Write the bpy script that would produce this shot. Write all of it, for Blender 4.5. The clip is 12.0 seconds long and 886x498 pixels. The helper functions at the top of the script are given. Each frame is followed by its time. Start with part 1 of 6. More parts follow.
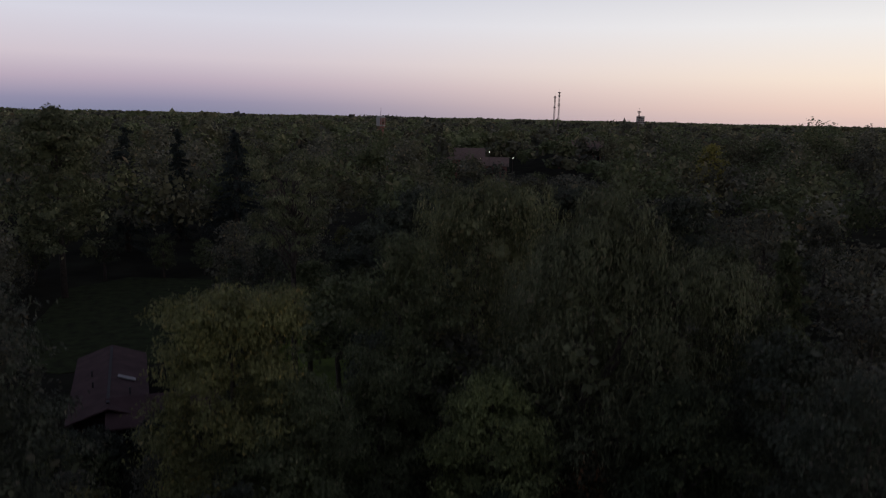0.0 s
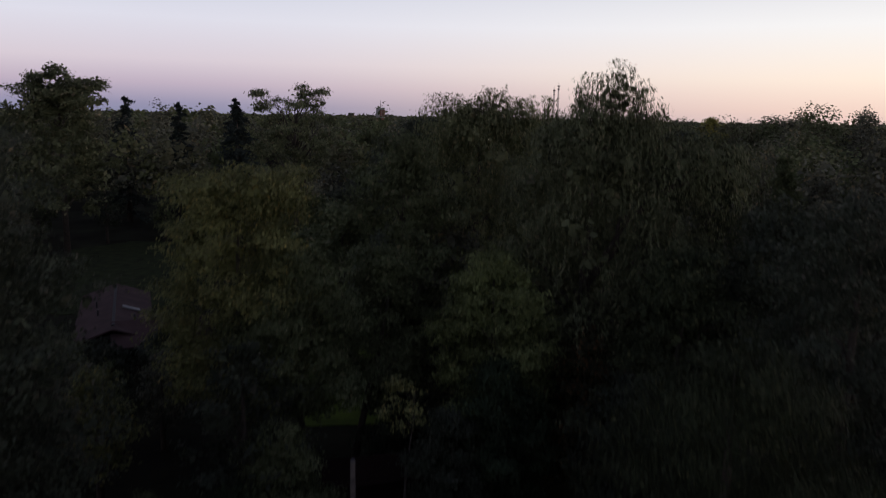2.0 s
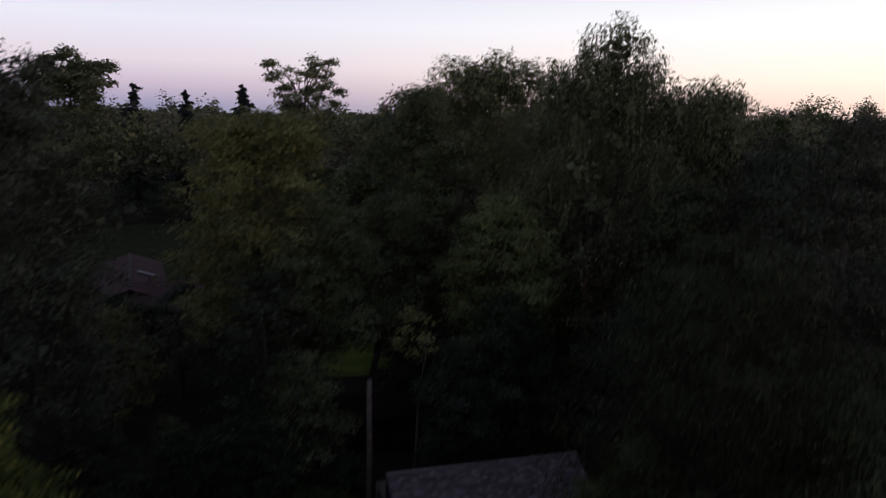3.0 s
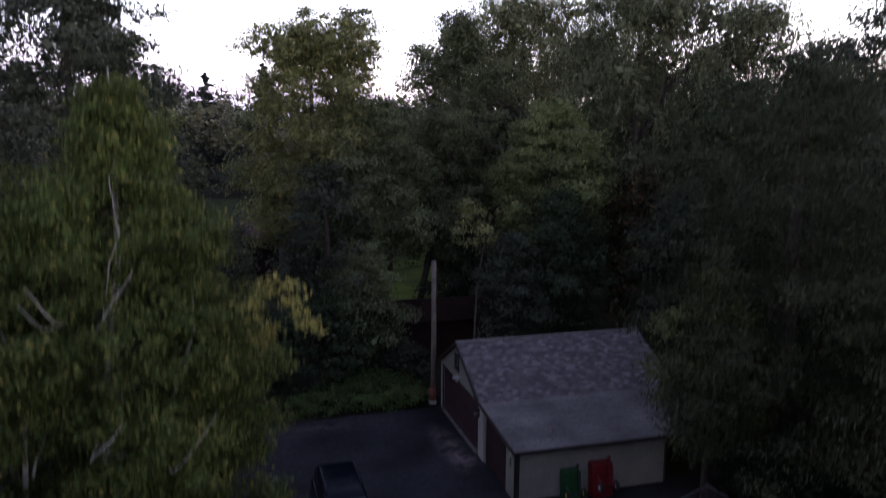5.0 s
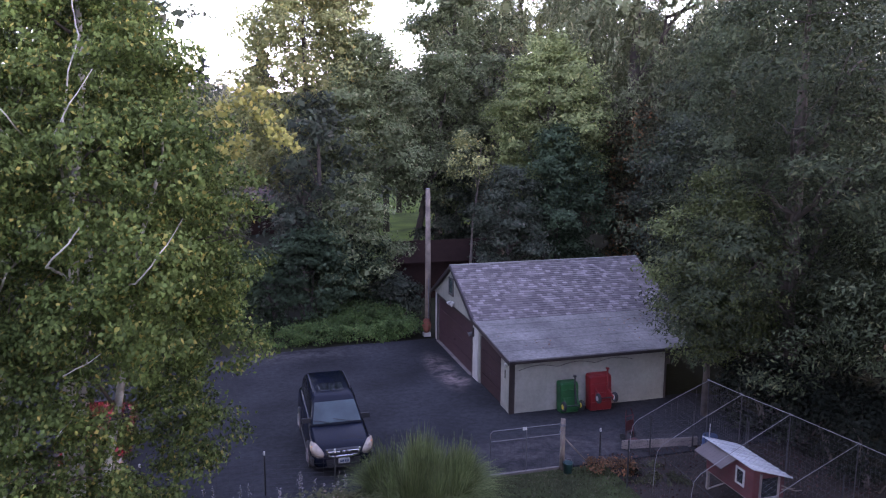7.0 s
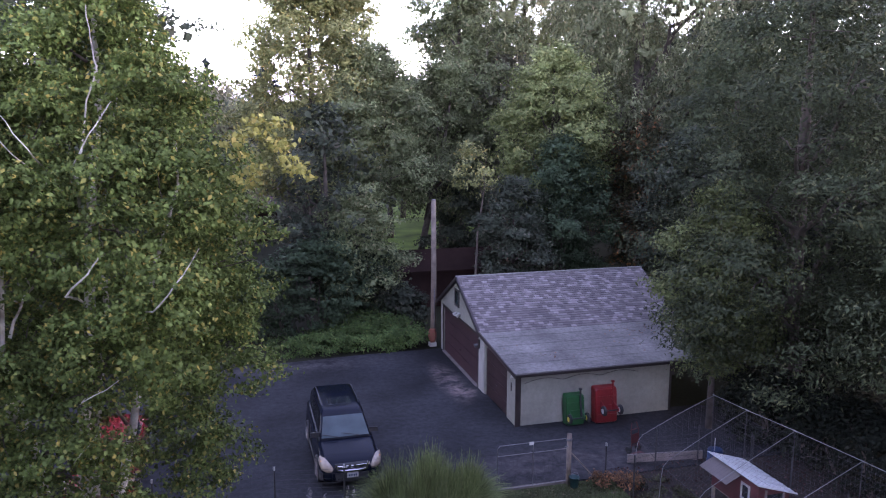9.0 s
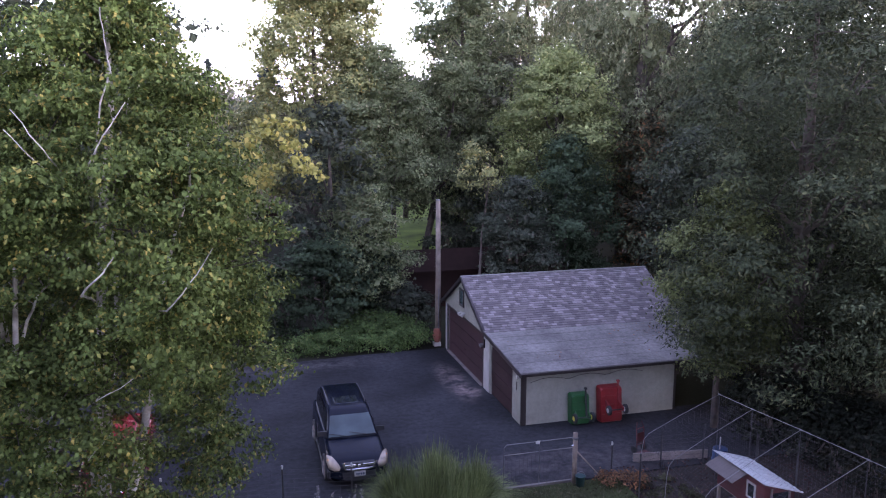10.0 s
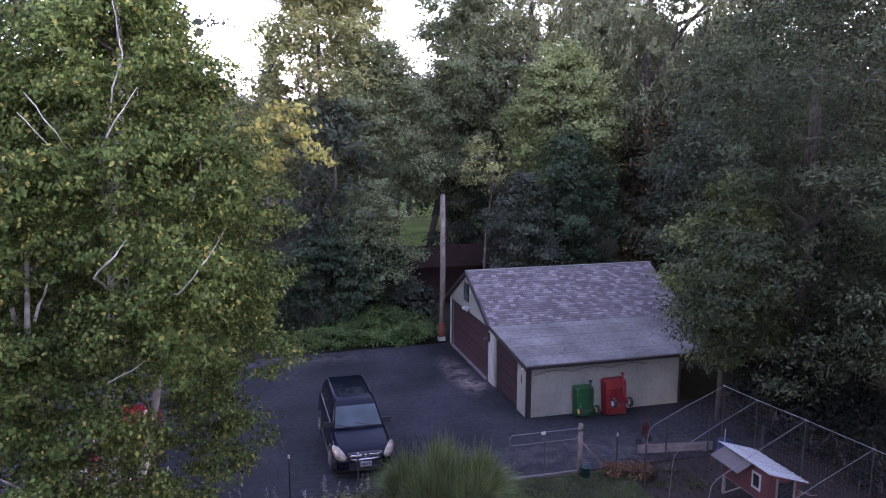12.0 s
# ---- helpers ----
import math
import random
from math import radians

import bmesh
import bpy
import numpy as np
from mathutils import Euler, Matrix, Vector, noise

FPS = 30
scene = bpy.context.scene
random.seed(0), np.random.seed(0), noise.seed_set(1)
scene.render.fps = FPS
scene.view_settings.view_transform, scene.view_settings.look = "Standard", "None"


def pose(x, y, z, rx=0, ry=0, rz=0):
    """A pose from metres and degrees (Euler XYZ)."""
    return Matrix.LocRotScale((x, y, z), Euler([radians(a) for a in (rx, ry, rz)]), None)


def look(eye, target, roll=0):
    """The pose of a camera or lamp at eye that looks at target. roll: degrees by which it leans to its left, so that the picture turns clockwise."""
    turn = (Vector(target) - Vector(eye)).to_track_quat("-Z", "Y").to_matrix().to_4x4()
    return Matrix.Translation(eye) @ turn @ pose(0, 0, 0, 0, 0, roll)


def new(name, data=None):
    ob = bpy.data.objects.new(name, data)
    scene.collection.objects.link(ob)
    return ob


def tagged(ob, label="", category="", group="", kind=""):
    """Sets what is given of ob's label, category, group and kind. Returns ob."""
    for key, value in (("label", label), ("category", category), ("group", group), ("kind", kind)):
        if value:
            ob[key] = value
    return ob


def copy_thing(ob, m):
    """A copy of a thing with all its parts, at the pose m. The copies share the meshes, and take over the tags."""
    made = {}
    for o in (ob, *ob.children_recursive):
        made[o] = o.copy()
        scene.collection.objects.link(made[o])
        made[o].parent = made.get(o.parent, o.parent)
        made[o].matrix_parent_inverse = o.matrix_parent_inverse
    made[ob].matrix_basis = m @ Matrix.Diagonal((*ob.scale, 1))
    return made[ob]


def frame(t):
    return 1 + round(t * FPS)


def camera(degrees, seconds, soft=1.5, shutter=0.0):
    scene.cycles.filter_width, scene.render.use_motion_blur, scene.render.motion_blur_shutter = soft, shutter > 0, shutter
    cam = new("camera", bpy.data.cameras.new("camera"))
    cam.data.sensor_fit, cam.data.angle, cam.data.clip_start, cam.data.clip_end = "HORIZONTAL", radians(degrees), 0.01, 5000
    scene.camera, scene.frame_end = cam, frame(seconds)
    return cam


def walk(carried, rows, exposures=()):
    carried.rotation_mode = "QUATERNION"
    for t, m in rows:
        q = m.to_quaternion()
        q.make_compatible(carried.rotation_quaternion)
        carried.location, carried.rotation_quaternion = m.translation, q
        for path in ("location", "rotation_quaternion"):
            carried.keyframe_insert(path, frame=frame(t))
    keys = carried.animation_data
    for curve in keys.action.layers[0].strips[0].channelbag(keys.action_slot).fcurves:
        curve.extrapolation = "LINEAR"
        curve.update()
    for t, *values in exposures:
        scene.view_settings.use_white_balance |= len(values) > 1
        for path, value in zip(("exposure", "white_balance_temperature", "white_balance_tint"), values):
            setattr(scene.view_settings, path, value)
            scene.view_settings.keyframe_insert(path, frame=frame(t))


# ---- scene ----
SHUTTER = 1.4
cam = camera(60.0, 12.0, soft=1.1, shutter=SHUTTER)
PATH = [
    (0, (4.220, 9.792, 26.878), (4.777, 11.682, 26.537), 1.26),
    (0.5, (4.216, 9.772, 25.341), (4.773, 11.662, 25.001), 1.23),
    (1, (4.238, 9.735, 23.806), (4.795, 11.626, 23.467), 1.19),
    (1.5, (4.085, 9.119, 22.298), (4.643, 11.010, 21.960), 1.14),
    (2, (3.735, 8.063, 20.837), (4.293, 9.954, 20.500), 1.11),
    (2.5, (3.417, 6.997, 19.436), (3.973, 8.888, 19.099), 1.08),
    (2.7, (3.228, 6.600, 18.868), (3.783, 8.492, 18.531), 1.11),
    (4.3, (0.182, 4.956, 14.808), (0.721, 6.855, 14.485), 0.2),
    (4.5, (0.058, 4.963, 14.244), (0.596, 6.863, 13.921), 0.3),
    (5, (-0.062, 4.991, 12.849), (0.473, 6.891, 12.523), 0.3),
    (5.5, (-0.094, 5.093, 11.497), (0.443, 6.992, 11.171), 0.4),
    (6, (-0.052, 5.138, 10.167), (0.485, 7.036, 9.837), 0.3),
    (6.5, (0.148, 5.211, 9.611), (0.683, 7.109, 9.278), 0.3),
    (7, (0.302, 5.271, 9.675), (0.836, 7.169, 9.34), 0.2),
    (7.5, (0.364, 5.311, 9.831), (0.897, 7.209, 9.495), 0.2),
    (9.5, (0.029, 5.115, 10.161), (0.555, 7.016, 9.829), 0.1),
    (10, (-0.048, 5.098, 10.148), (0.477, 6.999, 9.816), 0.1),
    (10.5, (-0.084, 5.067, 10.09), (0.438, 6.969, 9.759), 0.1),
    (11, (-0.132, 5.046, 10.035), (0.39, 6.948, 9.704), 0.2),
    (11.5, (-0.169, 5.033, 9.97), (0.352, 6.935, 9.639), 0.2),
    (12, (-0.193, 5.009, 9.898), (0.327, 6.912, 9.568), 0.2),
]
EXPOSURES = [(0.0, -0.33, 6550, 10), (1.5, -0.28, 6520, 10), (2.5, -0.12, 6520, 10), (4.5, 0.92, 6300, 14), (5.0, 1.57, 6130, 16), (5.5, 2.22, 6030, 17), (6.0, 2.96, 5950, 18), (6.5, 3.58, 5930, 19), (7.5, 3.9, 5930, 19), (12.0, 3.83, 5920, 21)]
walk(cam, [(t, look(eye, target, roll)) for t, eye, target, roll in PATH], EXPOSURES)

# ---- dusk sky: the sun has set to the right of the view ----
world = bpy.data.worlds.new("dusk_sky")
scene.world = world
world.use_nodes = True
wn, wl = world.node_tree.nodes, world.node_tree.links
wn.clear()
w_out = wn.new("ShaderNodeOutputWorld")
w_bg = wn.new("ShaderNodeBackground")
w_bg.inputs["Strength"].default_value = 1.0
w_tc = wn.new("ShaderNodeTexCoord")
w_sep = wn.new("ShaderNodeSeparateXYZ")
wl.new(w_tc.outputs["Generated"], w_sep.inputs[0])


def world_ramp(stops):
    node = wn.new("ShaderNodeValToRGB")
    els = node.color_ramp.elements
    while len(els) < len(stops):
        els.new(0.5)
    for el, (p, c) in zip(els, stops):
        el.position, el.color = p, (*c, 1)
    return node


w_h = wn.new("ShaderNodeMapRange")
w_h.inputs["From Min"].default_value, w_h.inputs["From Max"].default_value = -0.01, 0.6
wl.new(w_sep.outputs["Z"], w_h.inputs["Value"])
# away from the sunset: blue earth shadow, pink belt, pale lavender
w_cool = world_ramp([(0.0, (0.247, 0.273, 0.416)), (0.035, (0.338, 0.332, 0.494)), (0.075, (0.572, 0.488, 0.624)), (0.12, (0.754, 0.676, 0.78)), (0.2, (0.806, 0.806, 0.936)), (0.27, (0.715, 0.741, 0.884)), (0.40, (0.216, 0.227, 0.313)), (0.62, (0.095, 0.099, 0.157)), (1.0, (0.084, 0.089, 0.152))])
# towards the sunset: peach, cream, pale blue
w_warm = world_ramp([(0.0, (0.858, 0.637, 0.611)), (0.04, (1.04, 0.78, 0.676)), (0.10, (1.118, 0.962, 0.832)), (0.2, (1.04, 1.027, 1.04)), (0.27, (0.884, 0.884, 0.936)), (0.40, (0.259, 0.248, 0.313)), (0.62, (0.1, 0.1, 0.155)), (1.0, (0.084, 0.089, 0.152))])
wl.new(w_h.outputs[0], w_cool.inputs[0])
wl.new(w_h.outputs[0], w_warm.inputs[0])
# share of the warm side, by the bearing
w_az = wn.new("ShaderNodeVectorMath")
w_az.operation = "DOT_PRODUCT"
w_az.inputs[1].default_value = (math.sin(radians(95)), math.cos(radians(95)), 0)
wl.new(w_tc.outputs["Generated"], w_az.inputs[0])
w_k = wn.new("ShaderNodeMapRange")
w_k.interpolation_type = "SMOOTHSTEP"
w_k.inputs["From Min"].default_value, w_k.inputs["From Max"].default_value = -0.2, 0.8
wl.new(w_az.outputs["Value"], w_k.inputs["Value"])
w_mix = wn.new("ShaderNodeMix")
w_mix.data_type = "RGBA"
wl.new(w_k.outputs[0], w_mix.inputs["Factor"])
wl.new(w_cool.outputs[0], w_mix.inputs[6])
wl.new(w_warm.outputs[0], w_mix.inputs[7])
# a trace of true scattered skylight over the gradient
w_sky = wn.new("ShaderNodeTexSky")
w_sky.sky_type, w_sky.sun_disc = "NISHITA", False
w_sky.sun_elevation, w_sky.sun_rotation = radians(0.5), radians(95)
w_add = wn.new("ShaderNodeMix")
w_add.data_type, w_add.blend_type = "RGBA", "ADD"
w_add.inputs["Factor"].default_value = 0.05
wl.new(w_mix.outputs[2], w_add.inputs[6])
wl.new(w_sky.outputs[0], w_add.inputs[7])
wl.new(w_add.outputs[2], w_bg.inputs["Color"])
wl.new(w_bg.outputs[0], w_out.inputs["Surface"])

# soft afterglow from where the sun went down
glow = new("sun", bpy.data.lights.new("sun", "SUN"))
glow.data.energy, glow.data.angle, glow.data.color = 0.10, radians(35), (1.0, 0.86, 0.72)
glow.matrix_world = look((60, 10, 25), (0, 15, 0))


# ---- materials ----
def nodes_of(name):
    m = bpy.data.materials.new(name)
    m.use_nodes = True
    return m, m.node_tree.nodes, m.node_tree.links, m.node_tree.nodes["Principled BSDF"]


def surface(name, base, rough=0.7, metal=0.0, var=0.25, scale=6.0, bump=0.15, fine=60.0, second=None, spec=0.5, per_object=0.0):
    """A surface with stains at a large scale, grain at a small one, and relief."""
    m, n, l, p = nodes_of(name)
    tc = n.new("ShaderNodeTexCoord")
    big, small = n.new("ShaderNodeTexNoise"), n.new("ShaderNodeTexNoise")
    big.inputs["Scale"].default_value, big.inputs["Detail"].default_value = scale * 0.25, 6
    small.inputs["Scale"].default_value, small.inputs["Detail"].default_value = fine, 4
    for t in (big, small):
        l.new(tc.outputs["Object"], t.inputs["Vector"])
    ramp = n.new("ShaderNodeValToRGB")
    lo = [c * (1 - var) for c in (second or base)]
    hi = [min(1, c * (1 + var)) for c in base]
    ramp.color_ramp.elements[0].position, ramp.color_ramp.elements[0].color = 0.3, (*lo, 1)
    ramp.color_ramp.elements[1].position, ramp.color_ramp.elements[1].color = 0.7, (*hi, 1)
    l.new(big.outputs[0], ramp.inputs[0])
    grain = n.new("ShaderNodeMix")
    grain.data_type, grain.blend_type = "RGBA", "MULTIPLY"
    grain.inputs["Factor"].default_value = 0.5
    gr = n.new("ShaderNodeMapRange")
    gr.inputs["To Min"].default_value, gr.inputs["To Max"].default_value = 1 - 1.2 * var, 1 + 1.2 * var
    l.new(small.outputs[0], gr.inputs["Value"])
    l.new(ramp.outputs[0], grain.inputs[6])
    l.new(gr.outputs[0], grain.inputs[7])
    col = grain.outputs[2]
    if per_object:
        oi, mr, mul = n.new("ShaderNodeObjectInfo"), n.new("ShaderNodeMapRange"), n.new("ShaderNodeMix")
        mr.inputs["To Min"].default_value, mr.inputs["To Max"].default_value = 1 - per_object, 1 + per_object
        mul.data_type, mul.blend_type = "RGBA", "MULTIPLY"
        mul.inputs["Factor"].default_value = 1
        l.new(oi.outputs["Random"], mr.inputs["Value"])
        l.new(col, mul.inputs[6])
        l.new(mr.outputs[0], mul.inputs[7])
        col = mul.outputs[2]
    l.new(col, p.inputs["Base Color"])
    p.inputs["Roughness"].default_value, p.inputs["Metallic"].default_value = rough, metal
    p.inputs["Specular IOR Level"].default_value = spec
    if bump:
        b = n.new("ShaderNodeBump")
        b.inputs["Strength"].default_value, b.inputs["Distance"].default_value = bump, 0.02
        l.new(small.outputs[0], b.inputs["Height"])
        l.new(b.outputs[0], p.inputs["Normal"])
    return m


def muted(c, k=0.10):
    """Late-summer leaf colour, greyed by k, with red and blue raised."""
    g = 0.3 * c[0] + 0.6 * c[1] + 0.1 * c[2]
    return [v * (1 - k) + g * k * f for v, f in zip((c[0] * 1.17, c[1], c[2] * 1.42), (1.06, 0.98, 1.0))]


def foliage(name, base, tip=None, tip_share=0.12, spread=0.45, patch=0.45, depth=0.35, dull=0.78):
    """Leaves: each leaf its own shade, some of them turned, with light coming through."""
    base, tip = [[v * dull * k for v, k in zip(muted(c), (1.09, 1.025, 1.03))] for c in (base, tip or [c * 1.5 for c in base])]
    spread *= 0.65
    m, n, l, p = nodes_of(name)
    geo, oi = n.new("ShaderNodeNewGeometry"), n.new("ShaderNodeObjectInfo")
    ramp = n.new("ShaderNodeValToRGB")
    els = ramp.color_ramp.elements
    els.new(0.5), els.new(0.5)
    stops = [(0.0, [c * (1 - spread) for c in base]), (0.5, base), (1 - tip_share, [c * (1 + spread) for c in base]), (1.0, tip)]
    for el, (pos, c) in zip(els, stops):
        el.position, el.color = pos, (*c, 1)
    l.new(geo.outputs["Random Per Island"], ramp.inputs[0])
    tc, noise_t = n.new("ShaderNodeTexCoord"), n.new("ShaderNodeTexNoise")
    noise_t.inputs["Scale"].default_value, noise_t.inputs["Detail"].default_value = patch, 3
    l.new(tc.outputs["Object"], noise_t.inputs["Vector"])
    mr = n.new("ShaderNodeMapRange")
    mr.inputs["From Min"].default_value, mr.inputs["From Max"].default_value = 0.3, 0.7
    mr.inputs["To Min"].default_value, mr.inputs["To Max"].default_value = 1 - depth, 1 + depth
    l.new(noise_t.outputs[0], mr.inputs["Value"])
    om = n.new("ShaderNodeMapRange")
    om.inputs["To Min"].default_value, om.inputs["To Max"].default_value = 0.75, 1.25
    l.new(oi.outputs["Random"], om.inputs["Value"])
    both = n.new("ShaderNodeMath")
    both.operation = "MULTIPLY"
    l.new(mr.outputs[0], both.inputs[0])
    l.new(om.outputs[0], both.inputs[1])
    mul = n.new("ShaderNodeMix")
    mul.data_type, mul.blend_type = "RGBA", "MULTIPLY"
    mul.inputs["Factor"].default_value = 1
    l.new(ramp.outputs[0], mul.inputs[6])
    l.new(both.outputs[0], mul.inputs[7])
    l.new(mul.outputs[2], p.inputs["Base Color"])
    p.inputs["Roughness"].default_value, p.inputs["Specular IOR Level"].default_value = 0.6, 0.08
    tr, mix = n.new("ShaderNodeBsdfTranslucent"), n.new("ShaderNodeMixShader")
    mix.inputs[0].default_value = 0.22
    l.new(mul.outputs[2], tr.inputs["Color"])
    l.new(p.outputs[0], mix.inputs[1])
    l.new(tr.outputs[0], mix.inputs[2])
    l.new(mix.outputs[0], n["Material Output"].inputs["Surface"])
    return m


def shingle_mat(name, joined):
    m, n, l, p = nodes_of(name)
    src = n.new("ShaderNodeNewGeometry").outputs["Random Per Island"] if joined else n.new("ShaderNodeObjectInfo").outputs["Random"]
    ramp = n.new("ShaderNodeValToRGB")
    ramp.color_ramp.interpolation = "LINEAR"
    els = ramp.color_ramp.elements
    stops = [(0.0, (0.095, 0.086, 0.084)), (0.25, (0.120, 0.104, 0.103)), (0.5, (0.146, 0.126, 0.124)), (0.72, (0.170, 0.150, 0.150)), (0.86, (0.215, 0.190, 0.188)), (1.0, (0.27, 0.242, 0.238))]
    while len(els) < len(stops):
        els.new(0.5)
    for el, (pos, c) in zip(els, stops):
        el.position, el.color = pos, (*c, 1)
    l.new(src, ramp.inputs[0])
    tc, t = n.new("ShaderNodeTexCoord"), n.new("ShaderNodeTexNoise")
    t.inputs["Scale"].default_value = 90
    l.new(tc.outputs["Object"], t.inputs["Vector"])
    mr, mul = n.new("ShaderNodeMapRange"), n.new("ShaderNodeMix")
    mr.inputs["To Min"].default_value, mr.inputs["To Max"].default_value = 0.6, 1.4
    l.new(t.outputs[0], mr.inputs["Value"])
    mul.data_type, mul.blend_type = "RGBA", "MULTIPLY"
    mul.inputs["Factor"].default_value = 1
    l.new(ramp.outputs[0], mul.inputs[6])
    l.new(mr.outputs[0], mul.inputs[7])
    l.new(mul.outputs[2], p.inputs["Base Color"])
    p.inputs["Roughness"].default_value = 0.85
    return m


def add_stain(m, centre, size, colour):
    """An irregular worn patch round a place, broken up by noise."""
    n, l = m.node_tree.nodes, m.node_tree.links
    p = n["Principled BSDF"]
    old = p.inputs["Base Color"].links[0].from_socket
    tc, mp = n.new("ShaderNodeTexCoord"), n.new("ShaderNodeMapping")
    mp.vector_type = "TEXTURE"
    mp.inputs["Location"].default_value, mp.inputs["Scale"].default_value = centre, size
    ln, mr = n.new("ShaderNodeVectorMath"), n.new("ShaderNodeMapRange")
    ln.operation = "LENGTH"
    l.new(tc.outputs["Object"], mp.inputs["Vector"])
    l.new(mp.outputs[0], ln.inputs[0])
    mr.inputs["From Min"].default_value, mr.inputs["From Max"].default_value = 1.15, 0.35
    l.new(ln.outputs["Value"], mr.inputs["Value"])
    t = n.new("ShaderNodeTexNoise")
    t.inputs["Scale"].default_value, t.inputs["Detail"].default_value, t.inputs["Roughness"].default_value = 1.7, 7, 0.65
    l.new(tc.outputs["Object"], t.inputs["Vector"])
    k = n.new("ShaderNodeMapRange")
    k.inputs["From Min"].default_value, k.inputs["From Max"].default_value = 0.40, 0.56
    l.new(t.outputs[0], k.inputs["Value"])
    mul, mix = n.new("ShaderNodeMath"), n.new("ShaderNodeMix")
    mul.operation = "MULTIPLY"
    l.new(k.outputs[0], mul.inputs[0])
    l.new(mr.outputs[0], mul.inputs[1])
    mix.data_type = "RGBA"
    l.new(mul.outputs[0], mix.inputs["Factor"])
    l.new(old, mix.inputs[6])
    mix.inputs[7].default_value = (*colour, 1)
    l.new(mix.outputs[2], p.inputs["Base Color"])


def add_speckle(m, scale, lo, hi):
    """Sharp uneven mottling over a surface's colour."""
    n, l = m.node_tree.nodes, m.node_tree.links
    p = n["Principled BSDF"]
    old = p.inputs["Base Color"].links[0].from_socket
    tc, t, mr, mul = n.new("ShaderNodeTexCoord"), n.new("ShaderNodeTexNoise"), n.new("ShaderNodeMapRange"), n.new("ShaderNodeMix")
    t.inputs["Scale"].default_value, t.inputs["Detail"].default_value, t.inputs["Roughness"].default_value = scale, 8, 0.75
    l.new(tc.outputs["Object"], t.inputs["Vector"])
    mr.inputs["From Min"].default_value, mr.inputs["From Max"].default_value = 0.36, 0.64
    mr.inputs["To Min"].default_value, mr.inputs["To Max"].default_value = lo, hi
    l.new(t.outputs[0], mr.inputs["Value"])
    mul.data_type, mul.blend_type = "RGBA", "MULTIPLY"
    mul.inputs["Factor"].default_value = 1
    l.new(old, mul.inputs[6])
    l.new(mr.outputs[0], mul.inputs[7])
    l.new(mul.outputs[2], p.inputs["Base Color"])


M_GROUND = surface("forest_floor", (0.032, 0.034, 0.02), 0.97, var=0.4, scale=0.4, fine=8, second=(0.022, 0.019, 0.013), spec=0.1)
M_ASPHALT = surface("asphalt", (0.0225, 0.0235, 0.0262), 0.85, var=0.36, scale=1.6, fine=30, bump=0.3, second=(0.0132, 0.0138, 0.016), spec=0.3)
add_stain(M_ASPHALT, (8.1, 32.9, 0.0), (0.6, 2.4, 1.0), (0.13, 0.105, 0.098))
add_stain(M_ASPHALT, (8.3, 31.7, 0.0), (0.55, 0.7, 1.0), (0.19, 0.15, 0.14))
add_stain(M_ASPHALT, (1.5, 36.3, 0.0), (5.5, 1.0, 1.0), (0.056, 0.053, 0.054))
add_stain(M_ASPHALT, (9.5, 25.0, 0.0), (4.5, 1.3, 1.0), (0.05, 0.045, 0.046))
# the far lawn's brighter colour stands in for stronger light on it
M_LAWN = surface("lawn", (0.13, 0.18, 0.03), 0.9, var=0.35, scale=1.5, fine=25, second=(0.09, 0.13, 0.028), spec=0.2)
add_speckle(M_ASPHALT, 5.0, 0.5, 1.5)
# darker copy of the lawn: shade is put into the grass colour
M_TURF = surface("shade_dark_turf", (0.046, 0.060, 0.021), 0.95, var=0.25, scale=3.0, fine=25, second=(0.034, 0.040, 0.018), spec=0.15)
M_TEAL = surface("teal_plastic", (0.012, 0.045, 0.045), 0.5, var=0.15)
M_SOIL = surface("bare_soil", (0.019, 0.0135, 0.010), 0.98, var=0.5, scale=2.5, fine=25)
M_SIDING = surface("cream_siding", (0.262, 0.262, 0.222), 0.7, var=0.12, scale=2.5, fine=30, second=(0.225, 0.225, 0.19))
M_DOOR = surface("maroon_door", (0.040, 0.019, 0.023), 0.55, var=0.25, scale=3)
M_DOOR_DARK = surface("dark_brown_door", (0.030, 0.017, 0.018), 0.65, var=0.25, scale=3, spec=0.2)
M_BROWN = surface("dark_brown_trim", (0.022, 0.017, 0.016), 0.5, var=0.2)
M_WHITE = surface("white_paint", (0.38, 0.375, 0.35), 0.5, var=0.1, scale=8)
M_ROLL = surface("grey_roll_roofing", (0.19, 0.182, 0.168), 0.9, var=0.2, scale=2.6, fine=30, second=(0.145, 0.138, 0.128), spec=0.25)
add_speckle(M_ROLL, 7.0, 0.72, 1.25)
add_speckle(M_SIDING, 6.0, 0.86, 1.1)
add_speckle(M_SOIL, 4.0, 0.5, 1.7)
add_speckle(M_DOOR, 9.0, 0.7, 1.3)
M_SHINGLE = shingle_mat("asphalt_shingle", False)
M_SHINGLES = shingle_mat("asphalt_shingle_joined", True)
M_ROOF_UNDER = surface("roof_felt", (0.10, 0.085, 0.09), 0.9)
M_POLE = surface("weathered_pole", (0.185, 0.152, 0.122), 0.85, var=0.35, scale=12, fine=40)
M_BARK = surface("bark", (0.075, 0.06, 0.05), 0.9, var=0.4, scale=14, fine=30, bump=0.5)
M_BARK_PALE = surface("pale_bark", (0.14, 0.115, 0.095), 0.9, var=0.35, scale=14, fine=30, bump=0.4)
M_BIRCH = surface("birch_bark", (0.44, 0.41, 0.38), 0.75, var=0.35, scale=18, fine=22, second=(0.30, 0.26, 0.22))
M_GLASS = surface("dark_glass", (0.02, 0.024, 0.028), 0.06, var=0.05, bump=0, spec=0.9)
